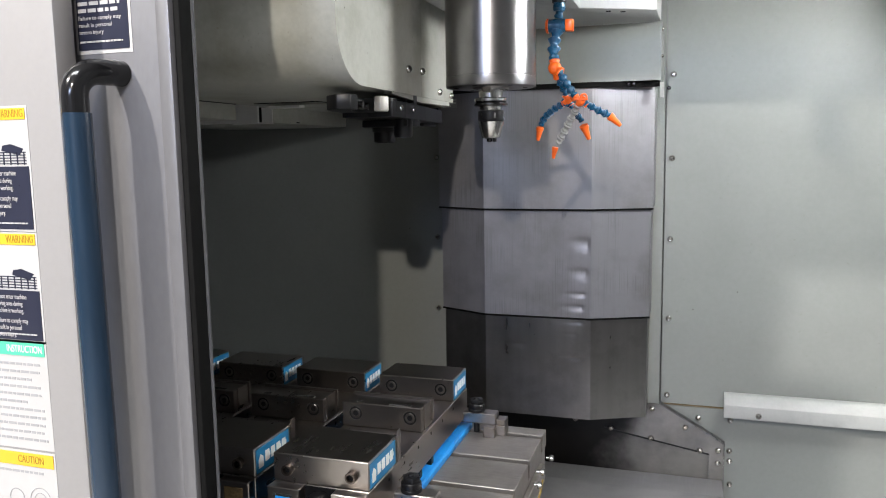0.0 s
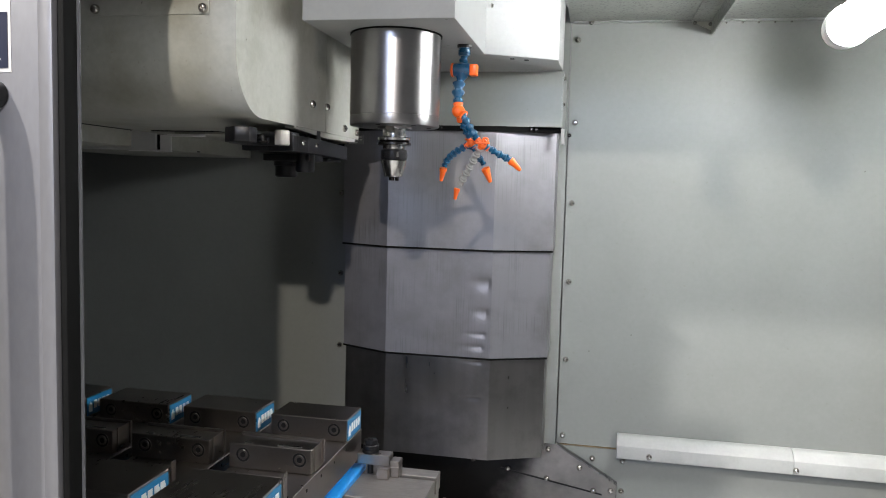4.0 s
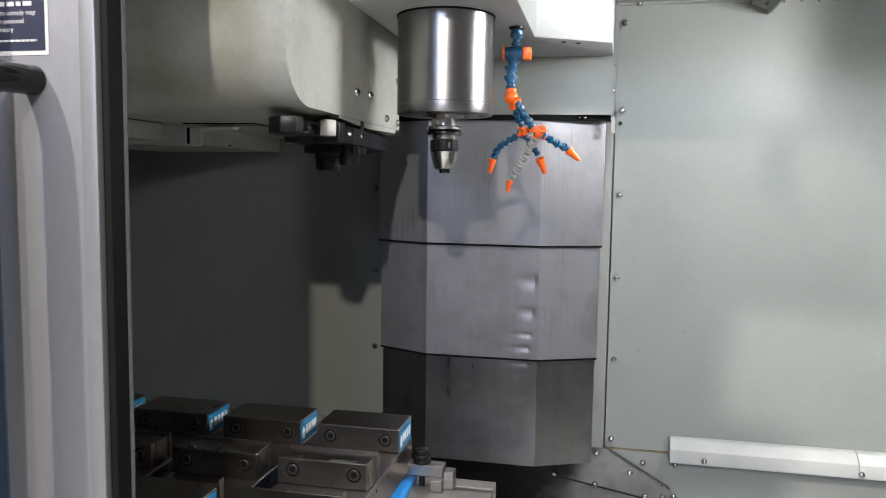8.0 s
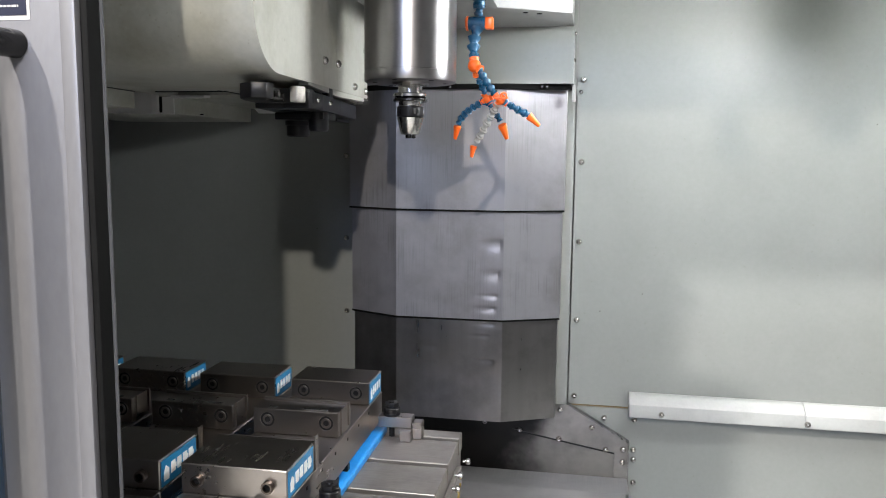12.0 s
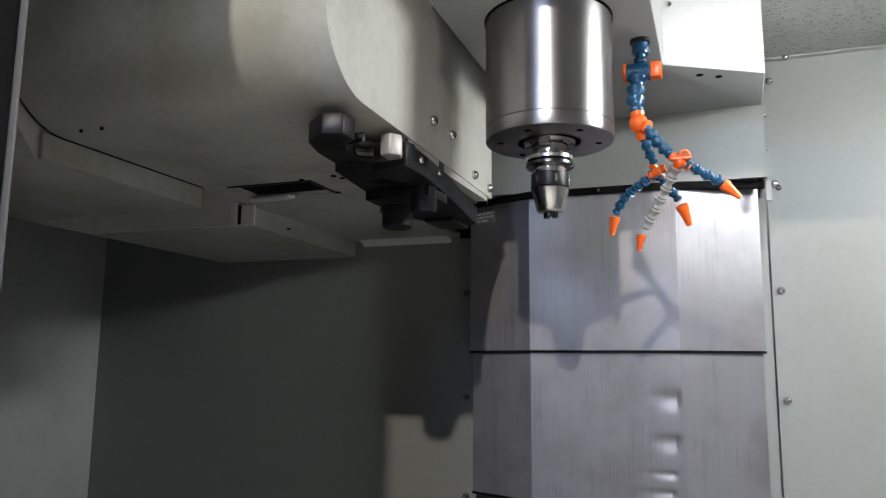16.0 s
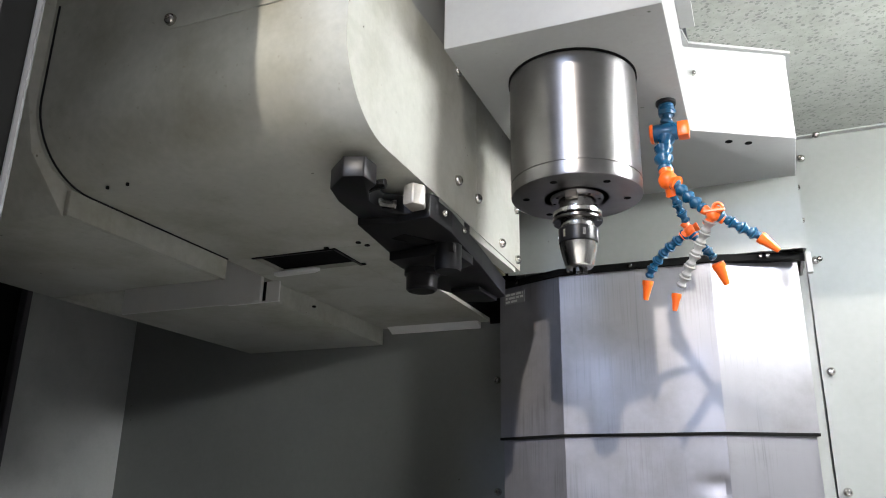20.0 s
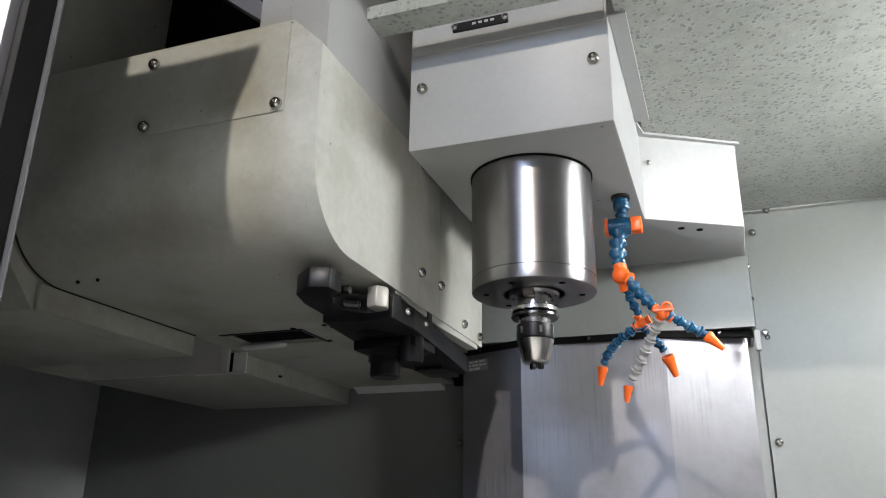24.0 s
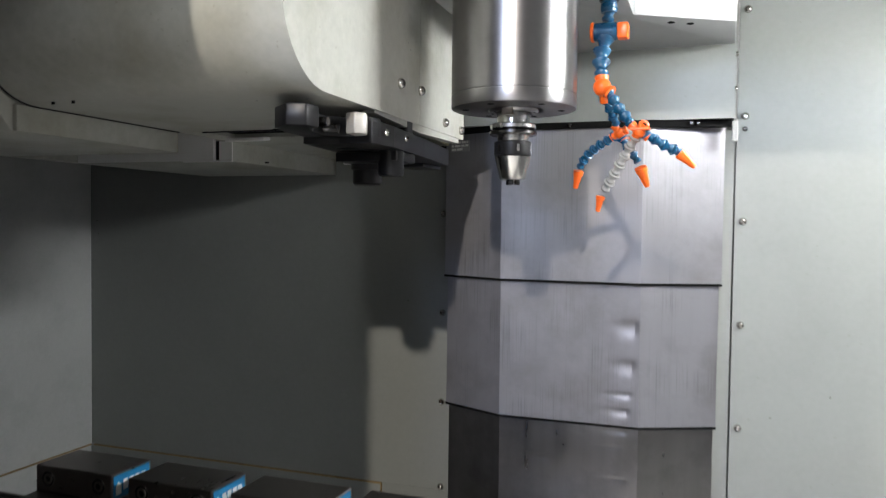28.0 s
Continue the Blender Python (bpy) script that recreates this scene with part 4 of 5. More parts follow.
for z in (1.865, 1.80):
    shared("bolt", BOLT_S, face_right(-0.047 - AU[0], 2.03 - AU[1], z - AU[2]), upper)
part("corner_bracket", local(box(-0.050, -0.040, 2.022, 2.034, 1.700, 1.738, 0.001), AU), HEADP, upper, "small pale corner bracket")
shared("bolt", BOLT_D, face_back(-0.028 - AU[0], 2.02 - AU[1], 1.722 - AU[2]), upper)

SX, SY = -0.354, 1.537
AS = (SX, SY, 1.70)
spindle = thing("spindle", "bright turned steel spindle cartridge under the head", "spindle", AS)
part("cartridge", lathe([(0.045, 0.0), (0.0866, 0.0), (0.0880, 0.0008), (0.0885, 0.002), (0.0885, 0.0185), (0.0872, 0.0190), (0.0872, 0.0200), (0.0885, 0.0205), (0.0885, 0.181)], 96), SPIN, spindle)
part("nose_ring", lathe([(0.026, 0.002), (0.026, -0.004), (0.034, -0.004), (0.036, 0.0), (0.044, 0.0), (0.046, 0.004)], 64), SPIN, spindle, "stepped steel nose ring")
part("nose_bore", lathe([(0.0, 0.006), (0.034, 0.006), (0.046, 0.003), (0.046, 0.01)], 32), DARK, spindle)
part("collar", lathe([(0.089, 0.176), (0.0905, 0.176), (0.0905, 0.180)], 64), RUBBER, spindle, "thin black seal")
for k in range(6):
    a = 2 * math.pi * k / 6 + 0.3
    part("screw_hole", lathe([(0.0048, -0.0004), (0.0048, 0.002)], 12, (0.068 * math.cos(a), 0.068 * math.sin(a))), DARK, spindle)
for k in range(8):
    a = 2 * math.pi * k / 8
    part("screw_hole", lathe([(0.0022, -0.0044), (0.0022, -0.002)], 8, (0.0305 * math.cos(a), 0.0305 * math.sin(a))), DARK, spindle)
for k in (0, 1):
    part("drive_key", box(-0.008, 0.008, 0.026, 0.036, -0.010, 0.0, 0.001) if k else box(-0.008, 0.008, -0.036, -0.026, -0.010, 0.0, 0.001), STEEL, spindle, "drive key")

tool = thing("drill_chuck", "steel drill chuck with black collar held in the spindle", "tool holder", (SX, SY, 1.594))
part("holder", lathe([(0.0215, 0.062), (0.0225, 0.066), (0.0225, 0.072), (0.0235, 0.073), (0.0235, 0.106)], 40), CHROME, tool, "bright steel holder body")
part("flange", lathe([(0.024, 0.0700), (0.0322, 0.0700), (0.0335, 0.0715), (0.0335, 0.0750), (0.0295, 0.0770), (0.024, 0.0772)], 48), GUNMETAL, tool, "dark lower flange")
part("flange", lathe([(0.024, 0.0774), (0.0295, 0.0776), (0.0325, 0.0795), (0.0328, 0.0845), (0.0310, 0.0860), (0.024, 0.0860)], 48), CHROME, tool, "bright upper flange")
part("collar", lathe([(0.0235, 0.0400), (0.0262, 0.0415), (0.0266, 0.0440), (0.0266, 0.0600), (0.0255, 0.0612), (0.0225, 0.0616)], 40), BLACK, tool, "black knurled collar")
part("nose_cone", lathe([(0.0110, 0.0065), (0.0165, 0.0075), (0.0185, 0.0095), (0.0258, 0.0395), (0.0240, 0.0405)], 40), CHROME, tool, "bright steel nose cone")
for k in range(3):
    a = 2 * math.pi * k / 3 + 0.5
    bm = box(0.003, 0.0105, -0.0028, 0.0028, 0.0, 0.012, 0.0008)
    bmesh.ops.rotate(bm, cent=(0, 0, 0), matrix=Matrix.Rotation(a, 3, "Z"), verts=bm.verts)
    part("jaw", bm, GUNMETAL, tool, "steel chuck jaw")
for k in range(6):
    a = 2 * math.pi * k / 6
    bm = box(0.0258, 0.0271, -0.002, 0.002, 0.046, 0.056)
    bmesh.ops.rotate(bm, cent=(0, 0, 0), matrix=Matrix.Rotation(a, 3, "Z"), verts=bm.verts)
    part("spanner_slot", bm, CHROME, tool)

# ---- coolant hoses ----
seg_prof = [(0.0, -0.0085), (0.0050, -0.0082), (0.0066, -0.0062), (0.0068, -0.0042), (0.0052, -0.0018), (0.0048, -0.0002), (0.0062, 0.0034), (0.0084, 0.0062), (0.0086, 0.0076), (0.0070, 0.0084), (0.0, 0.0084)]
SEG_B = mesh_of("hose_segment", lathe(seg_prof, 16), HOSE)
SEG_C = mesh_of("hose_segment", lathe(seg_prof, 16), CLEAR)
tip_prof = [(0.0, -0.024), (0.0032, -0.024), (0.0040, -0.021), (0.0066, -0.004), (0.0078, -0.002), (0.0078, 0.004), (0.0, 0.004)]
TIP = mesh_of("nozzle_tip", lathe(tip_prof, 16), ORANGE)


def swept(points, spacing):
    """Evenly spaced places and directions along a smooth line through the points."""
    p = [Vector(v) for v in points]
    dense = []
    for i in range(len(p) - 1):
        a, b, c, d = p[max(i - 1, 0)], p[i], p[i + 1], p[min(i + 2, len(p) - 1)]
        for k in range(24):
            t = k / 24
            dense.append(0.5 * (2 * b + (c - a) * t + (2 * a - 5 * b + 4 * c - d) * t * t + (3 * b - a - 3 * c + d) * t**3))
    dense.append(p[-1])
    out, run, want = [], 0.0, 0.0
    for a, b in zip(dense, dense[1:]):
        step = (b - a).length
        while want <= run + step:
            out.append((a.lerp(b, (want - run) / step), (b - a).normalized()))
            want += spacing
        run += step
    return out


def hose(points, mesh, scale, parent, spacing=0.0125):
    for q, d in swept(points, spacing * scale):
        m = Matrix.Translation(q) @ (-d).to_track_quat("Z", "Y").to_matrix().to_4x4() @ Matrix.Diagonal((scale, scale, scale, 1))
        shared("hose_segment", mesh, m, parent)


def nozzle(tip, way, parent, scale=0.9):
    m = Matrix.Translation(tip) @ (-Vector(way)).to_track_quat("Z", "Y").to_matrix().to_4x4() @ Matrix.Diagonal((scale, scale, scale, 1))
    shared("nozzle_tip", TIP, m, parent, "orange nozzle tip")


HX, YN = -0.236, 1.642
hoses = thing("coolant_hose", "blue and orange jointed coolant hose with four hanging nozzles", "coolant hose", (HX, YN, 1.879))
AN = Vector((HX, YN, 1.879))
rel = lambda pts: [Vector(p) - AN for p in pts]
part("fitting", local(lathe([(0.0, 1.856), (0.0115, 1.856), (0.0125, 1.860), (0.0125, 1.868), (0.0112, 1.869), (0.0112, 1.879)], 20, (HX, YN)), AN), HOSE, hoses, "blue threaded fitting")
part("fitting_ring", local(lathe([(0.0138, 1.8725), (0.0150, 1.874), (0.0150, 1.8785)], 20, (HX, YN)), AN), BLACK, hoses, "black thread ring")
hose(rel([(HX, YN, 1.853), (HX - 0.002, YN, 1.841)]), SEG_B, 1.40, hoses)
valve_bm = lathe([(0.0, -0.017), (0.0125, -0.017), (0.0135, -0.015), (0.0135, 0.015), (0.0125, 0.017), (0.0, 0.017)], 20)
bmesh.ops.rotate(valve_bm, cent=(0, 0, 0), matrix=Matrix.Rotation(radians(90), 3, "Y"), verts=valve_bm.verts)
bmesh.ops.translate(valve_bm, verts=valve_bm.verts, vec=Vector((-0.2395, 1.638, 1.827)) - AN)
part("valve", valve_bm, HOSE, hoses, "blue valve body")
cap_bm = lathe([(0.0, -0.005), (0.013, -0.005), (0.0150, -0.003), (0.0150, 0.0), (0.0, 0.0)], 20)
bmesh.ops.rotate(cap_bm, cent=(0, 0, 0), matrix=Matrix.Rotation(radians(90), 3, "Y"), verts=cap_bm.verts)
bmesh.ops.translate(cap_bm, verts=cap_bm.verts, vec=Vector((-0.2567, 1.638, 1.827)) - AN)
part("valve_cap", cap_bm, ORANGE, hoses, "orange valve cap")
part("valve_lever", local(box(-0.2223, -0.2060, 1.627, 1.648, 1.8145, 1.838, 0.0025, 2), AN), ORANGE, hoses, "orange valve lever")
hose(rel([(-0.2415, 1.634, 1.805), (-0.2440, 1.628, 1.786), (-0.2425, 1.620, 1.764)]), SEG_B, 1.60, hoses, 0.0120)


def splitter(at, r, parent, arms):
    m = bmesh.new()
    bmesh.ops.create_uvsphere(m, u_segments=14, v_segments=9, radius=r)
    for a, ln in arms:
        d = Vector(a).normalized()
        q = d.to_track_quat("Z", "Y").to_matrix()
        k = lathe([(0.62 * r, 0.2 * r), (0.62 * r, ln * 0.5), (0.80 * r, ln), (0.0, ln)], 14)
        bmesh.ops.rotate(k, cent=(0, 0, 0), matrix=q, verts=k.verts)
        me = bpy.data.meshes.new("piece")
        k.to_mesh(me)
        k.free()
        m.from_mesh(me)
        bpy.data.meshes.remove(me)
    bmesh.ops.translate(m, verts=m.verts, vec=Vector(at) - AN)
    part("splitter", m, ORANGE, parent, "orange branching joint")


Y1, S2, S3 = (-0.2395, 1.611, 1.740), (-0.1835, 1.581, 1.670), (-0.219, 1.656, 1.678)
splitter(Y1, 0.0135, hoses, [((-0.1, 0.25, 1), 0.016), ((0.25, 0.6, -0.8), 0.022), ((0.75, -0.35, -0.55), 0.017)])
hose(rel([(-0.2330, 1.628, 1.717), (-0.2285, 1.640, 1.704), (-0.2225, 1.650, 1.690)]), SEG_B, 0.95, hoses, 0.0158)
hose(rel([(-0.2260, 1.606, 1.726), (-0.2130, 1.598, 1.706), (-0.1960, 1.586, 1.683)]), SEG_B, 1.10, hoses, 0.0150)
splitter(S2, 0.0088, hoses, [((-0.7, 0.2, 0.7), 0.015), ((0.9, 0.2, -0.5), 0.015), ((-0.6, 0.5, -0.7), 0.015), ((0.7, 0, 0.8), 0.012)])
part("splitter_ring", tube([Vector((S2[0] + 0.007 + 0.0058 * math.cos(a), S2[1] - 0.006, S2[2] + 0.008 + 0.0058 * math.sin(a))) - AN for a in np.linspace(0, 2 * math.pi, 17)], 0.0022, 8), ORANGE, hoses, "orange clip ring")
part("splitter_bar", local(box(S2[0] - 0.012, S2[0] + 0.016, S2[1] - 0.0095, S2[1] - 0.0065, S2[2] + 0.0015, S2[2] + 0.0055, 0.001), AN), ORANGE, hoses, "orange clip bar")
splitter(S3, 0.0085, hoses, [((-0.5, -0.3, 0.8), 0.014), ((-0.9, 0.3, -0.5), 0.014), ((0.8, -0.1, 0.3), 0.013), ((0.5, 0, -0.8), 0.013)])
hose(rel([(-0.1690, 1.584, 1.664), (-0.1510, 1.592, 1.653), (-0.1310, 1.605, 1.643)]), SEG_B, 1.00, hoses, 0.0158)
nozzle(Vector((-0.1262, 1.607, 1.6390)) - AN, (0.72, 0.15, -0.68), hoses, 1.05)
hose(rel([(-0.2320, 1.664, 1.671), (-0.2560, 1.682, 1.659), (-0.2760, 1.702, 1.645), (-0.2870, 1.713, 1.630)]), SEG_B, 0.98, hoses, 0.0158)
nozzle(Vector((-0.2895, 1.716, 1.6215)) - AN, (-0.22, 0.25, -1), hoses, 1.05)
hose(rel([(-0.1925, 1.588, 1.657), (-0.2070, 1.603, 1.634), (-0.2250, 1.620, 1.606), (-0.2390, 1.635, 1.586)]), SEG_C, 1.02, hoses, 0.0162)
nozzle(Vector((-0.2430, 1.638, 1.5785)) - AN, (-0.2, 0.1, -1), hoses, 0.85)
hose(rel([(-0.2110, 1.656, 1.664), (-0.2000, 1.656, 1.648), (-0.1890, 1.656, 1.632)]), SEG_B, 0.95, hoses, 0.0158)
nozzle(Vector((-0.1850, 1.657, 1.6215)) - AN, (0.28, 0.4, -0.85), hoses, 1.15)

# ---- column way covers ----
covers = thing("column_cover", "dented brushed steel telescopic cover over the machine column", "way cover", (-0.35, 2.05, 0.863))
AC = (-0.35, 2.05, 0.863)
PLAN = [(-0.638, 2.068), (-0.494, 2.003), (-0.211, 2.003), (-0.062, 2.066)]
DENTS = [(-0.232, 1.340, 1.0, 0.022), (-0.236, 1.262, 1.0, 0.019), (-0.241, 1.203, 0.7, 0.009), (-0.245, 1.169, 0.9, 0.011), (-0.247, 1.128, 0.45, 0.008), (-0.262, 1.095, 0.2, 0.006), (-0.252, 1.030, 0.4, 0.008), (-0.40, 1.06, 0.3, 0.010)]


def cover_section(z0, z1, inset):
    """One telescopic sheet: bowed in plan, with dents pressed inwards and a folded lower lip."""
    (xa, ya), (xb, yb), (xc, yc), (xd, yd) = PLAN
    line = []
    corners = [(xa + inset, YB - 0.01), (xa + inset, ya + inset), (xb, yb + inset), (xc, yc + inset), (xd - inset, yd + inset), (xd - inset, YB - 0.01)]
    counts = (2, 10, 60, 14, 2)
    for (p, q), n in zip(zip(corners, corners[1:]), counts):
        line += [(p[0] + (q[0] - p[0]) * k / n, p[1] + (q[1] - p[1]) * k / n) for k in range(n)]
    line.append(corners[-1])
    rows = 120
    bm = bmesh.new()
    grid = []
    for r in range(rows + 1):
        z = z0 + (z1 - z0) * r / rows
        row = []
        for x, y in line:
            d = 0.0
            for dx, dz, deep, tall in DENTS:
                e = (x - dx - 0.010) / (0.034 if x < dx + 0.010 else 0.006)
                f = (z - dz) / (tall * (0.45 if z > dz else 1.0))
                d += 0.0044 * deep * math.exp(-e * e - f * f)
            d += 0.0012 * noise.noise(Vector((x * 9, z * 7, 3.1))) * (1 if y < 2.1 else 0)
            row.append(bm.verts.new((x, y + d, z)))
        grid.append(row)
    for a, b in zip(grid, grid[1:]):
        for k in range(len(line) - 1):
            bm.faces.new((a[k], a[k + 1], b[k + 1], b[k]))
    return local(bm, AC)


for z0, z1, inset in ((1.4245, 1.733, 0.0), (1.1395, 1.45, 0.005), (0.865, 1.16, 0.010)):
    sec = part("cover_section", cover_section(z0, z1, inset), COVER if z0 > 1.0 else LOWCOVER, covers, "" if z0 > 1.0 else "stained lowest sheet, darkened for its weaker light", 14)
for z, inset in ((1.4245, 0.0), (1.1395, 0.005)):
    (xa, ya), (xb, yb), (xc, yc), (xd, yd) = PLAN
    o = inset - 0.0012
    part("wiper_lip", local(prism([(xa + o, ya + o), (xb, yb + o), (xc, yc + o), (xd - o, yd + o), (xd - o - 0.004, yd + o + 0.008), (xc, yc + o + 0.008), (xb, yb + o + 0.008), (xa + o + 0.004, ya + o + 0.008)], z - 0.0045, z + 0.0004, "z"), AC), RUBBER, covers, "black wiper lip")
maker = thing("maker_plate", "small pale maker plate with unreadable print on the steel cover", "plate", (-0.599, 2.049, 1.705))
maker.rotation_euler = (0, 0, math.atan2(-0.065, 0.144))
part("backing", box(-0.027, 0.027, -0.0018, -0.0008, -0.012, 0.012), GREYT, maker)
text_bars(maker, -0.024, 0.024, -0.0019, 0.010, 3, 0.0075, 0.0045, WHITE, 3)

# ---- lower covers ----
apron = thing("steel_apron", "stained steel apron plate with screws below the column cover", "apron", (0, YB, 0.6))
AP = (0, YB, 0.6)
# Both plates carry the painted shade below the cover.
part("plate", local(prism([(-0.64, 0.872), (-0.036, 0.872), (0.132, 0.774), (0.132, 0.55), (0.094, 0.55), (0.094, 0.742), (-0.30, 0.81), (-0.64, 0.83)], 2.170, 2.174, "y"), AP), APRONST, apron)
part("recess_plate", local(prism([(-0.64, 0.5), (0.096, 0.5), (0.096, 0.752), (-0.30, 0.82), (-0.64, 0.84)], 2.190, 2.193, "y"), AP), APRONST, apron, "recessed plate, darkened by shade put into its colour")
part("seam", local(prism([(-0.19, 0.7925), (0.094, 0.7435), (0.094, 0.7395), (-0.19, 0.7885)], 2.1678, 2.1700, "y"), AP), FILM, apron, "dark oily seam", 0)
part("edge_flange", local(prism([(-0.036, 0.874), (0.134, 0.776), (0.134, 0.55), (0.131, 0.55), (0.131, 0.7735), (-0.037, 0.8715)], 2.166, 2.190, "y"), AP), OILY, apron, "dark folded edge")
for x, z in ((-0.058, 0.858), (0.030, 0.812), (0.117, 0.755), (0.117, 0.719), (0.119, 0.657)):
    shared("bolt", BOLT, face_back(x, 2.170 - AP[1], z - AP[2]), apron)
for x in (-0.27, -0.17, -0.06, 0.07):
    shared("bolt", BOLT, face_back(x, 2.170 - AP[1], 0.7505 - 0.172 * (x - 0.07) - AP[2]), apron)
ycover = thing("saddle_cover", "dull steel sheet way covers beside the table", "way cover", (0, 1.6, 0.7))
AY = (0, 1.6, 0.7)
part("rear_sheet", local(prism([(1.93, 0.712), (2.10, 0.700), (2.185, 0.66), (2.185, 0.65), (2.10, 0.69), (1.93, 0.70)], -1.70, 0.125, "x"), AY), SHEET, ycover)
part("front_sheet", local(prism([(0.95, 0.722), (1.95, 0.722), (1.95, 0.704), (0.95, 0.71)], -1.70, 0.118, "x"), AY), SHEET, ycover)
part("end_sheet", local(box(0.112, 0.118, 0.95, 1.95, 0.5, 0.722), AY), SHEET, ycover)
# Pale colour is chosen to throw light up under the housings.
structure("floor_pan", prism([(0.93, 0.50), (YB, 0.58), (YB, 0.56), (0.93, 0.48)], XL, XR, "x"), LEDGE, "chip pan under the table, made pale to bounce light up", "floor")

# ---- table ----
TZ = 0.997
table = thing("machine_table", "machined iron table with slots along its length", "table", (-0.9, 1.3, TZ))
AT2 = (-0.9, 1.3, TZ)
SLOTS = (1.126, 1.257, 1.388, 1.519)
edges = [1.00] + [v for s in SLOTS for v in (s - 0.008, s + 0.008)] + [1.566]
for k in range(0, len(edges), 2):
    part("top_strip", local(box(-1.62, -0.248, edges[k], edges[k + 1], TZ - 0.035, TZ, 0.0012), AT2), TABLE, table)
part("table_body", local(box(-1.62, -0.250, 1.002, 1.564, TZ - 0.095, TZ - 0.0352, 0.002), AT2), TABLE, table)
part("saddle", local(box(-1.2, -0.55, 1.05, 1.50, 0.715, TZ - 0.0952), AT2), TABLE, table)
part("end_channel", local(box(-0.2495, -0.238, 1.01, 1.50, TZ - 0.085, TZ - 0.045, 0.002), AT2), TABLE, table)
knob = lathe([(0.003, 0), (0.003, 0.006), (0.0062, 0.007), (0.0068, 0.010), (0.006, 0.014), (0.002, 0.0155), (0, 0.0155)], 14)
KNOB = mesh_of("end_plug", knob, CHROME)
for y in (1.519, 1.42, 1.388, 1.257, 1.29):
    shared("end_plug", KNOB, face_right(-0.239 - AT2[0], y - AT2[1], -0.042 if y in SLOTS else -0.030), table)
part("wire", local(tube([(-0.232, 1.44, TZ - 0.055), (-0.229, 1.40, TZ - 0.062), (-0.228, 1.33, TZ - 0.066), (-0.226, 1.24, TZ - 0.06)], 0.0022, 8), AT2), BRASS, table, "yellowed wire")

# ---- vises ----


def build_vise():
    """A two-station vise; its origin at the rear right foot, the length along y."""
    v = thing("machine_vise", "dark ground steel two-station vise with blue base bolted to the table", "vise", (-0.409, 1.530, TZ), "vises on the table")
    W = 0.158
    part("base", prism([(0.010, 0.0), (0.010, 0.010), (0.006, 0.013), (-0.010, 0.015), (-0.011, 0.0278), (-W + 0.011, 0.0278), (-W + 0.010, 0.015), (-W - 0.006, 0.013), (-W - 0.010, 0.010), (-W - 0.010, 0.0)], -0.530, 0.006, "y", r=0.0015), BLUE, v, "blue painted base")
    part("bed", box(-W, 0.0, -0.5145, 0.002, 0.028, 0.087, 0.0012), STEEL, v, "ground steel bed")
    rear = part("rear_jaw", box(-W, -0.001, -0.092, 0.0, 0.0872, 0.131, 0.0014), STEEL, v)
    part("center_jaw", box(-W, -0.006, -0.268, -0.222, 0.0872, 0.131, 0.0012), STEEL, v)
    front = part("front_jaw", box(-W, -0.001, -0.512, -0.394, 0.0872, 0.131, 0.0014), STEEL, v)
    part("jaw_plate", box(-W + 0.002, -0.0005, -0.222, -0.216, 0.094, 0.136, 0.0006), STEEL, v)
    part("jaw_plate", box(-W, 0.0, -0.3935, -0.390, 0.094, 0.1305, 0.0005), STEEL, v)
    part("end_stop", box(-0.0006, 0.0012, -0.402, -0.388, 0.088, 0.140, 0.0004), STEEL, v, "thin steel end stop")
    part("end_stop", box(-0.0062, -0.0040, -0.256, -0.214, 0.088, 0.133, 0.0004), STEEL, v, "thin steel end stop")
    for x in (-0.125, -0.062, -0.035):
        part("locating_strip", box(x - 0.008, x + (0.034 if x == -0.062 else 0.006), -0.262, -0.255, 0.1308, 0.1322, 0.0004), CHROME, v, "bright locating strip")
    for x in (-W + 0.026, -0.0275):
        for y, z in ((-0.2685, 0.112), (-0.0925, 0.110)):
            shared("cap_screw", CAP_S, Matrix.Translation((x, y + 0.0078, z)) @ Matrix.Rotation(radians(90), 4, "X") @ Matrix.Diagonal((1.05, 1.05, 0.9, 1)), v, "recessed cap screw")
            # Flat black disc paints the shade round the recessed screw.
            part("counterbore", along_y_ring(x, y, z), BLACK, v)
            part("counterbore_rim", rim_ring(x, y - 0.0001, z), STEEL, v)
        shared("cap_screw", CAP, Matrix.Translation((x, -0.512, 0.108)) @ Matrix.Rotation(radians(90), 4, "X"), v, "brown cap screw")
        shared("socket", SOCKET, Matrix.Translation((x, -0.512, 0.108)) @ Matrix.Rotation(radians(90), 4, "X") @ Matrix.Diagonal((1.1, 1.1, 1, 1)), v)
    for j, (y0, y1) in ((rear, (-0.088, -0.006)), (front, (-0.508, -0.408))):
        lab = part("maker_label", box(-0.0014, -0.0002, y0, y1, 0.0895, 0.1275, 0.0003), LABELB, j, "blue label with white marks", 0)
        ln = y1 - y0
        bm = bmesh.new()
        for k in range(4):
            a = y0 + ln * (0.26 + 0.17 * k)
            quad_box(bm, -0.0002, 0.0002, a, a + 0.012 * ln / 0.1, 0.101, 0.118)
            if k != 1:
                quad_box(bm, -0.0002, 0.0002, a + 0.012 * ln / 0.1, a + 0.0145 * ln / 0.1, 0.106, 0.1125)
        part("white_mark", bm, WHITE, v, "white marks of a brand", 0)
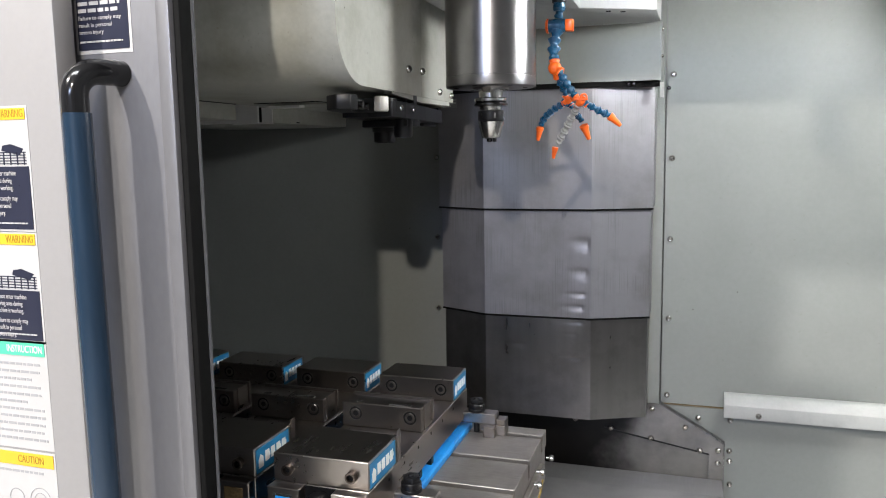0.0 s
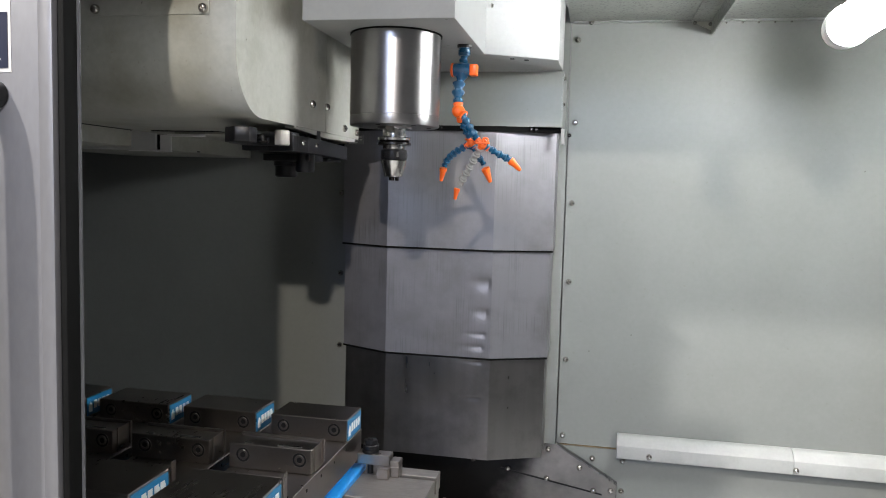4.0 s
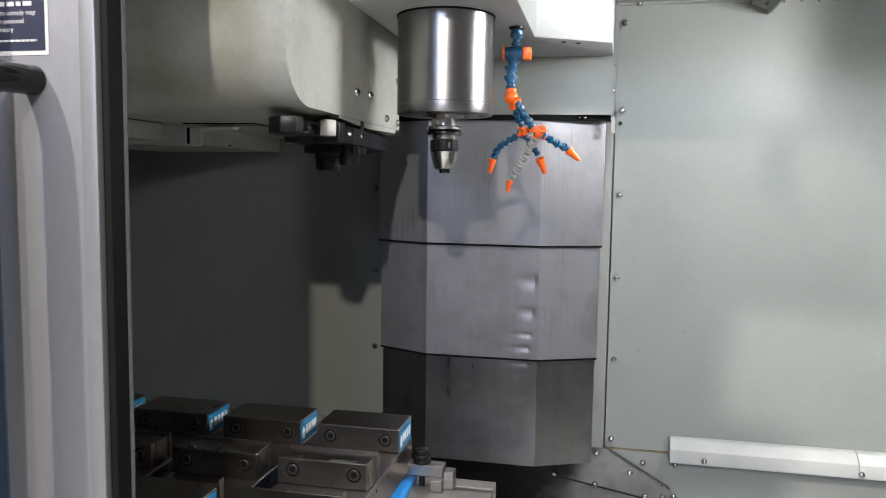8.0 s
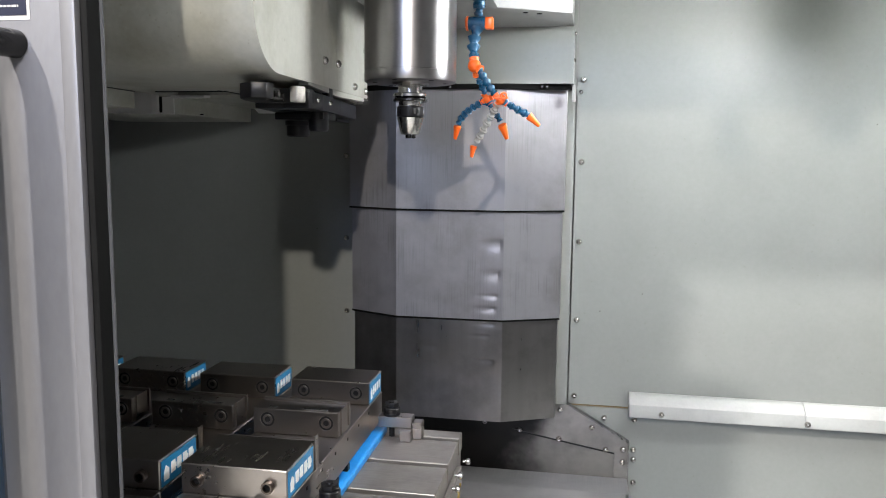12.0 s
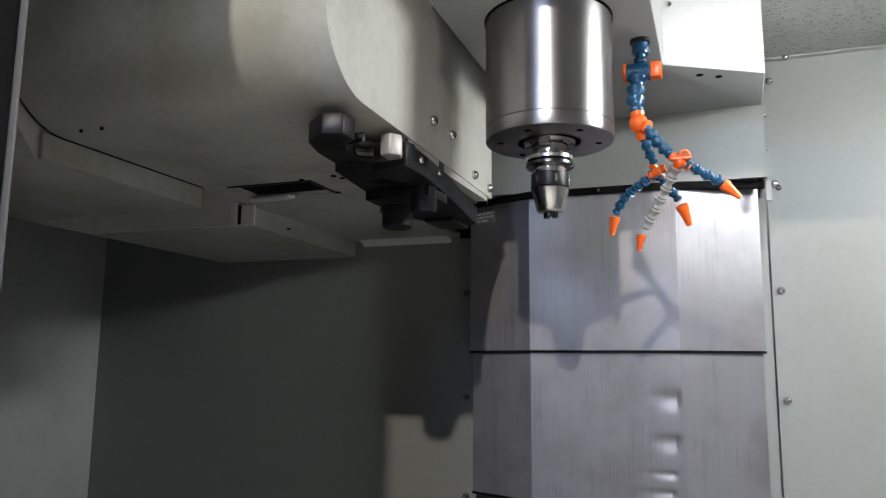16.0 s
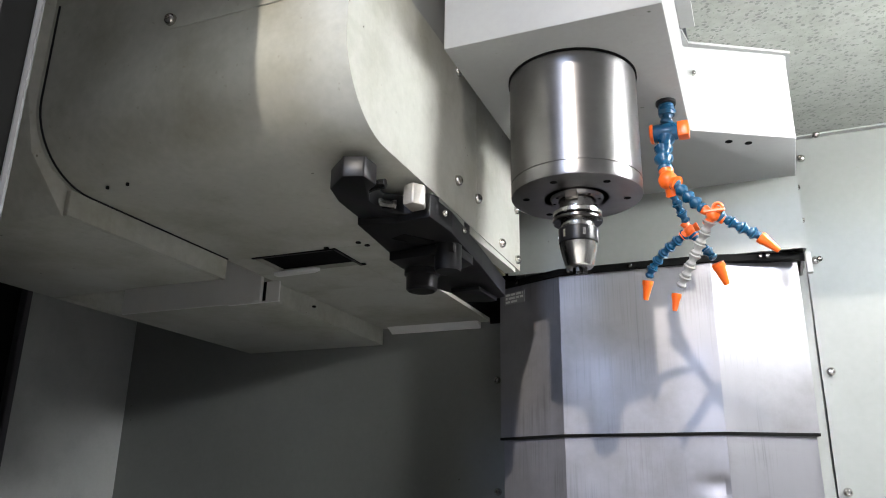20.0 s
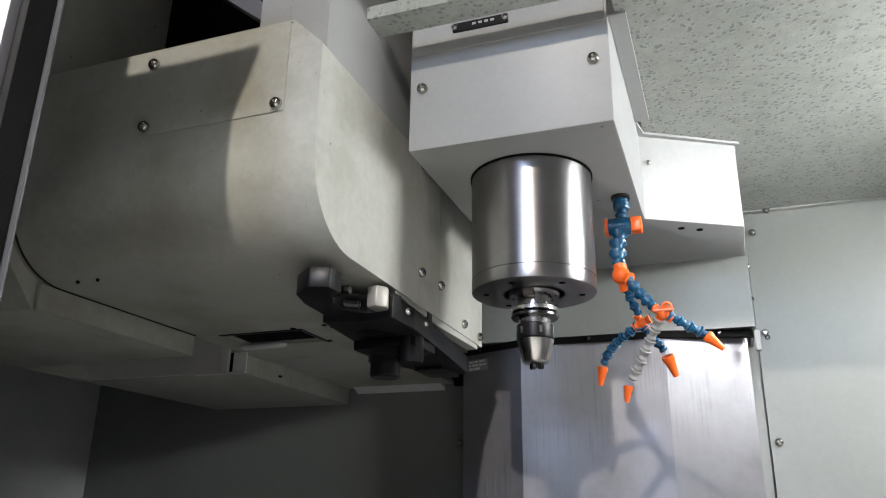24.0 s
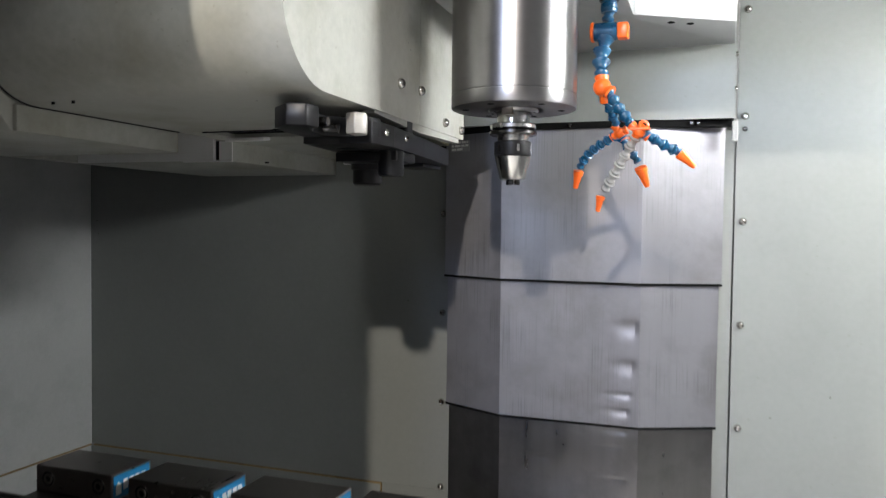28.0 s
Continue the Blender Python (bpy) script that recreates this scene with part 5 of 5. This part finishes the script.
        part("white_mark", prism([(y0 + 0.06 * ln, 0.096), (y0 + 0.2 * ln, 0.096), (y0 + 0.2 * ln, 0.112), (y0 + 0.12 * ln, 0.118), (y0 + 0.06 * ln, 0.110)], -0.0002, 0.0002, "x"), WHITE, v, "white marks of a brand", 0)
    part("screw_end", local(along_y([(0.0, 0.0), (0.020, 0.0), (0.024, 0.004), (0.024, 0.050), (0.016, 0.052), (0.016, 0.06)], 24), (W / 2, 0.490, -0.056)), BLACK, v, "black clamping screw end")
    part("screw_channel", box(-W + 0.054, -0.054, -0.5152, -0.5146, 0.030, 0.086), DARK, v)
    for x0, x1 in ((-W, -W + 0.053), (-0.053, 0.0)):
        rail = part("front_rail", box(x0, x1, -0.534, -0.5148, 0.028, 0.0868, 0.0012), STEEL, v)
        part("rail_plate", box(x0 + 0.010, x1 - 0.010, -0.5352, -0.5342, 0.050, 0.078, 0.0004), CHROME if x0 < -0.1 else RUST, rail, "bordered end plate" if x0 < -0.1 else "rusty end plate")
        if x0 < -0.1:
            part("plate_field", box(x0 + 0.014, x1 - 0.014, -0.5356, -0.5352, 0.054, 0.074), BLUE, rail, "blue field")
    for k in range(6):
        part("side_hole", box(-0.0005, 0.0004, -0.10 - 0.068 * k, -0.096 - 0.068 * k, 0.072, 0.077), DARK, v)
    part("yellow_stop", box(-0.006, 0.002, -0.325, -0.313, 0.015, 0.0275, 0.002), YELLOW, v, "small yellow stop")
    # Black blocks paint the dark notches between bed and base.
    part("black_stop", box(-0.012, 0.0, -0.300, -0.284, 0.0145, 0.0275, 0.001), BLACK, v)
    part("black_stop", box(-0.012, 0.0, -0.235, -0.222, 0.0145, 0.0275, 0.001), BLACK, v)
    return v


def rim_ring(x, y, z):
    return tube([(x + 0.0128 * math.cos(a), y + 0.0004, z + 0.0128 * math.sin(a)) for a in np.linspace(0, 2 * math.pi, 25)], 0.0005, 5)


def along_y_ring(x, y, z):
    bm = lathe([(0.0126, 0.0), (0.0126, 0.0009)], 24)
    bmesh.ops.rotate(bm, cent=(0, 0, 0), matrix=Matrix.Rotation(radians(90), 3, "X"), verts=bm.verts)
    bmesh.ops.translate(bm, verts=bm.verts, vec=(x, y + 0.0011, z))
    return bm


vise = build_vise()
for k in (1, 2, 3):
    copy_thing(vise, Matrix.Translation((-0.409 - 0.190 * k, 1.530, TZ)))

# ---- hold-down clamp beside the nearest vise ----


def build_clamp(x, y):
    c = thing("hold_down_clamp", "steel hold-down clamp with black stud and nut on the table", "clamp", (x, y, TZ), "clamps on the table")
    part("strap", box(-0.036, 0.044, -0.015, 0.015, 0.022, 0.044, 0.0015), STEEL, c, "ground steel strap")
    part("stud", lathe([(0.006, 0.0), (0.006, 0.070), (0.005, 0.072)], 16), BLACK, c, "black threaded stud")
    part("washer", lathe([(0.0165, 0.044), (0.0172, 0.045), (0.0172, 0.049), (0.0165, 0.050)], 28), BLACK, c, "black washer")
    nut = lathe([(0.0160, 0.050), (0.0165, 0.052), (0.0165, 0.059), (0.0150, 0.061), (0.0145, 0.061)], 28)
    prism_nut = prism([(0.0145 * math.cos(math.pi * k / 3), 0.0145 * math.sin(math.pi * k / 3)) for k in range(6)], 0.0612, 0.070, "z", r=0.001)
    part("nut", nut, BLACK, c, "black flange of the nut")
    part("nut", prism_nut, BLACK, c, "black hex nut")
    part("step_block", box(0.030, 0.064, -0.014, 0.014, 0.0, 0.0215, 0.0015), STEEL, c, "stepped heel block")
    part("step_block", box(0.0445, 0.064, -0.014, 0.014, 0.0217, 0.034, 0.0015), STEEL, c, "stepped heel block")
    part("riser", box(0.022, 0.046, -0.032, -0.0155, 0.0, 0.022, 0.0015), STEEL, c, "ground spacer block")
    return c


clamp = build_clamp(-0.385, 1.519)
copy_thing(clamp, Matrix.Translation((-0.385, 1.126, TZ)))
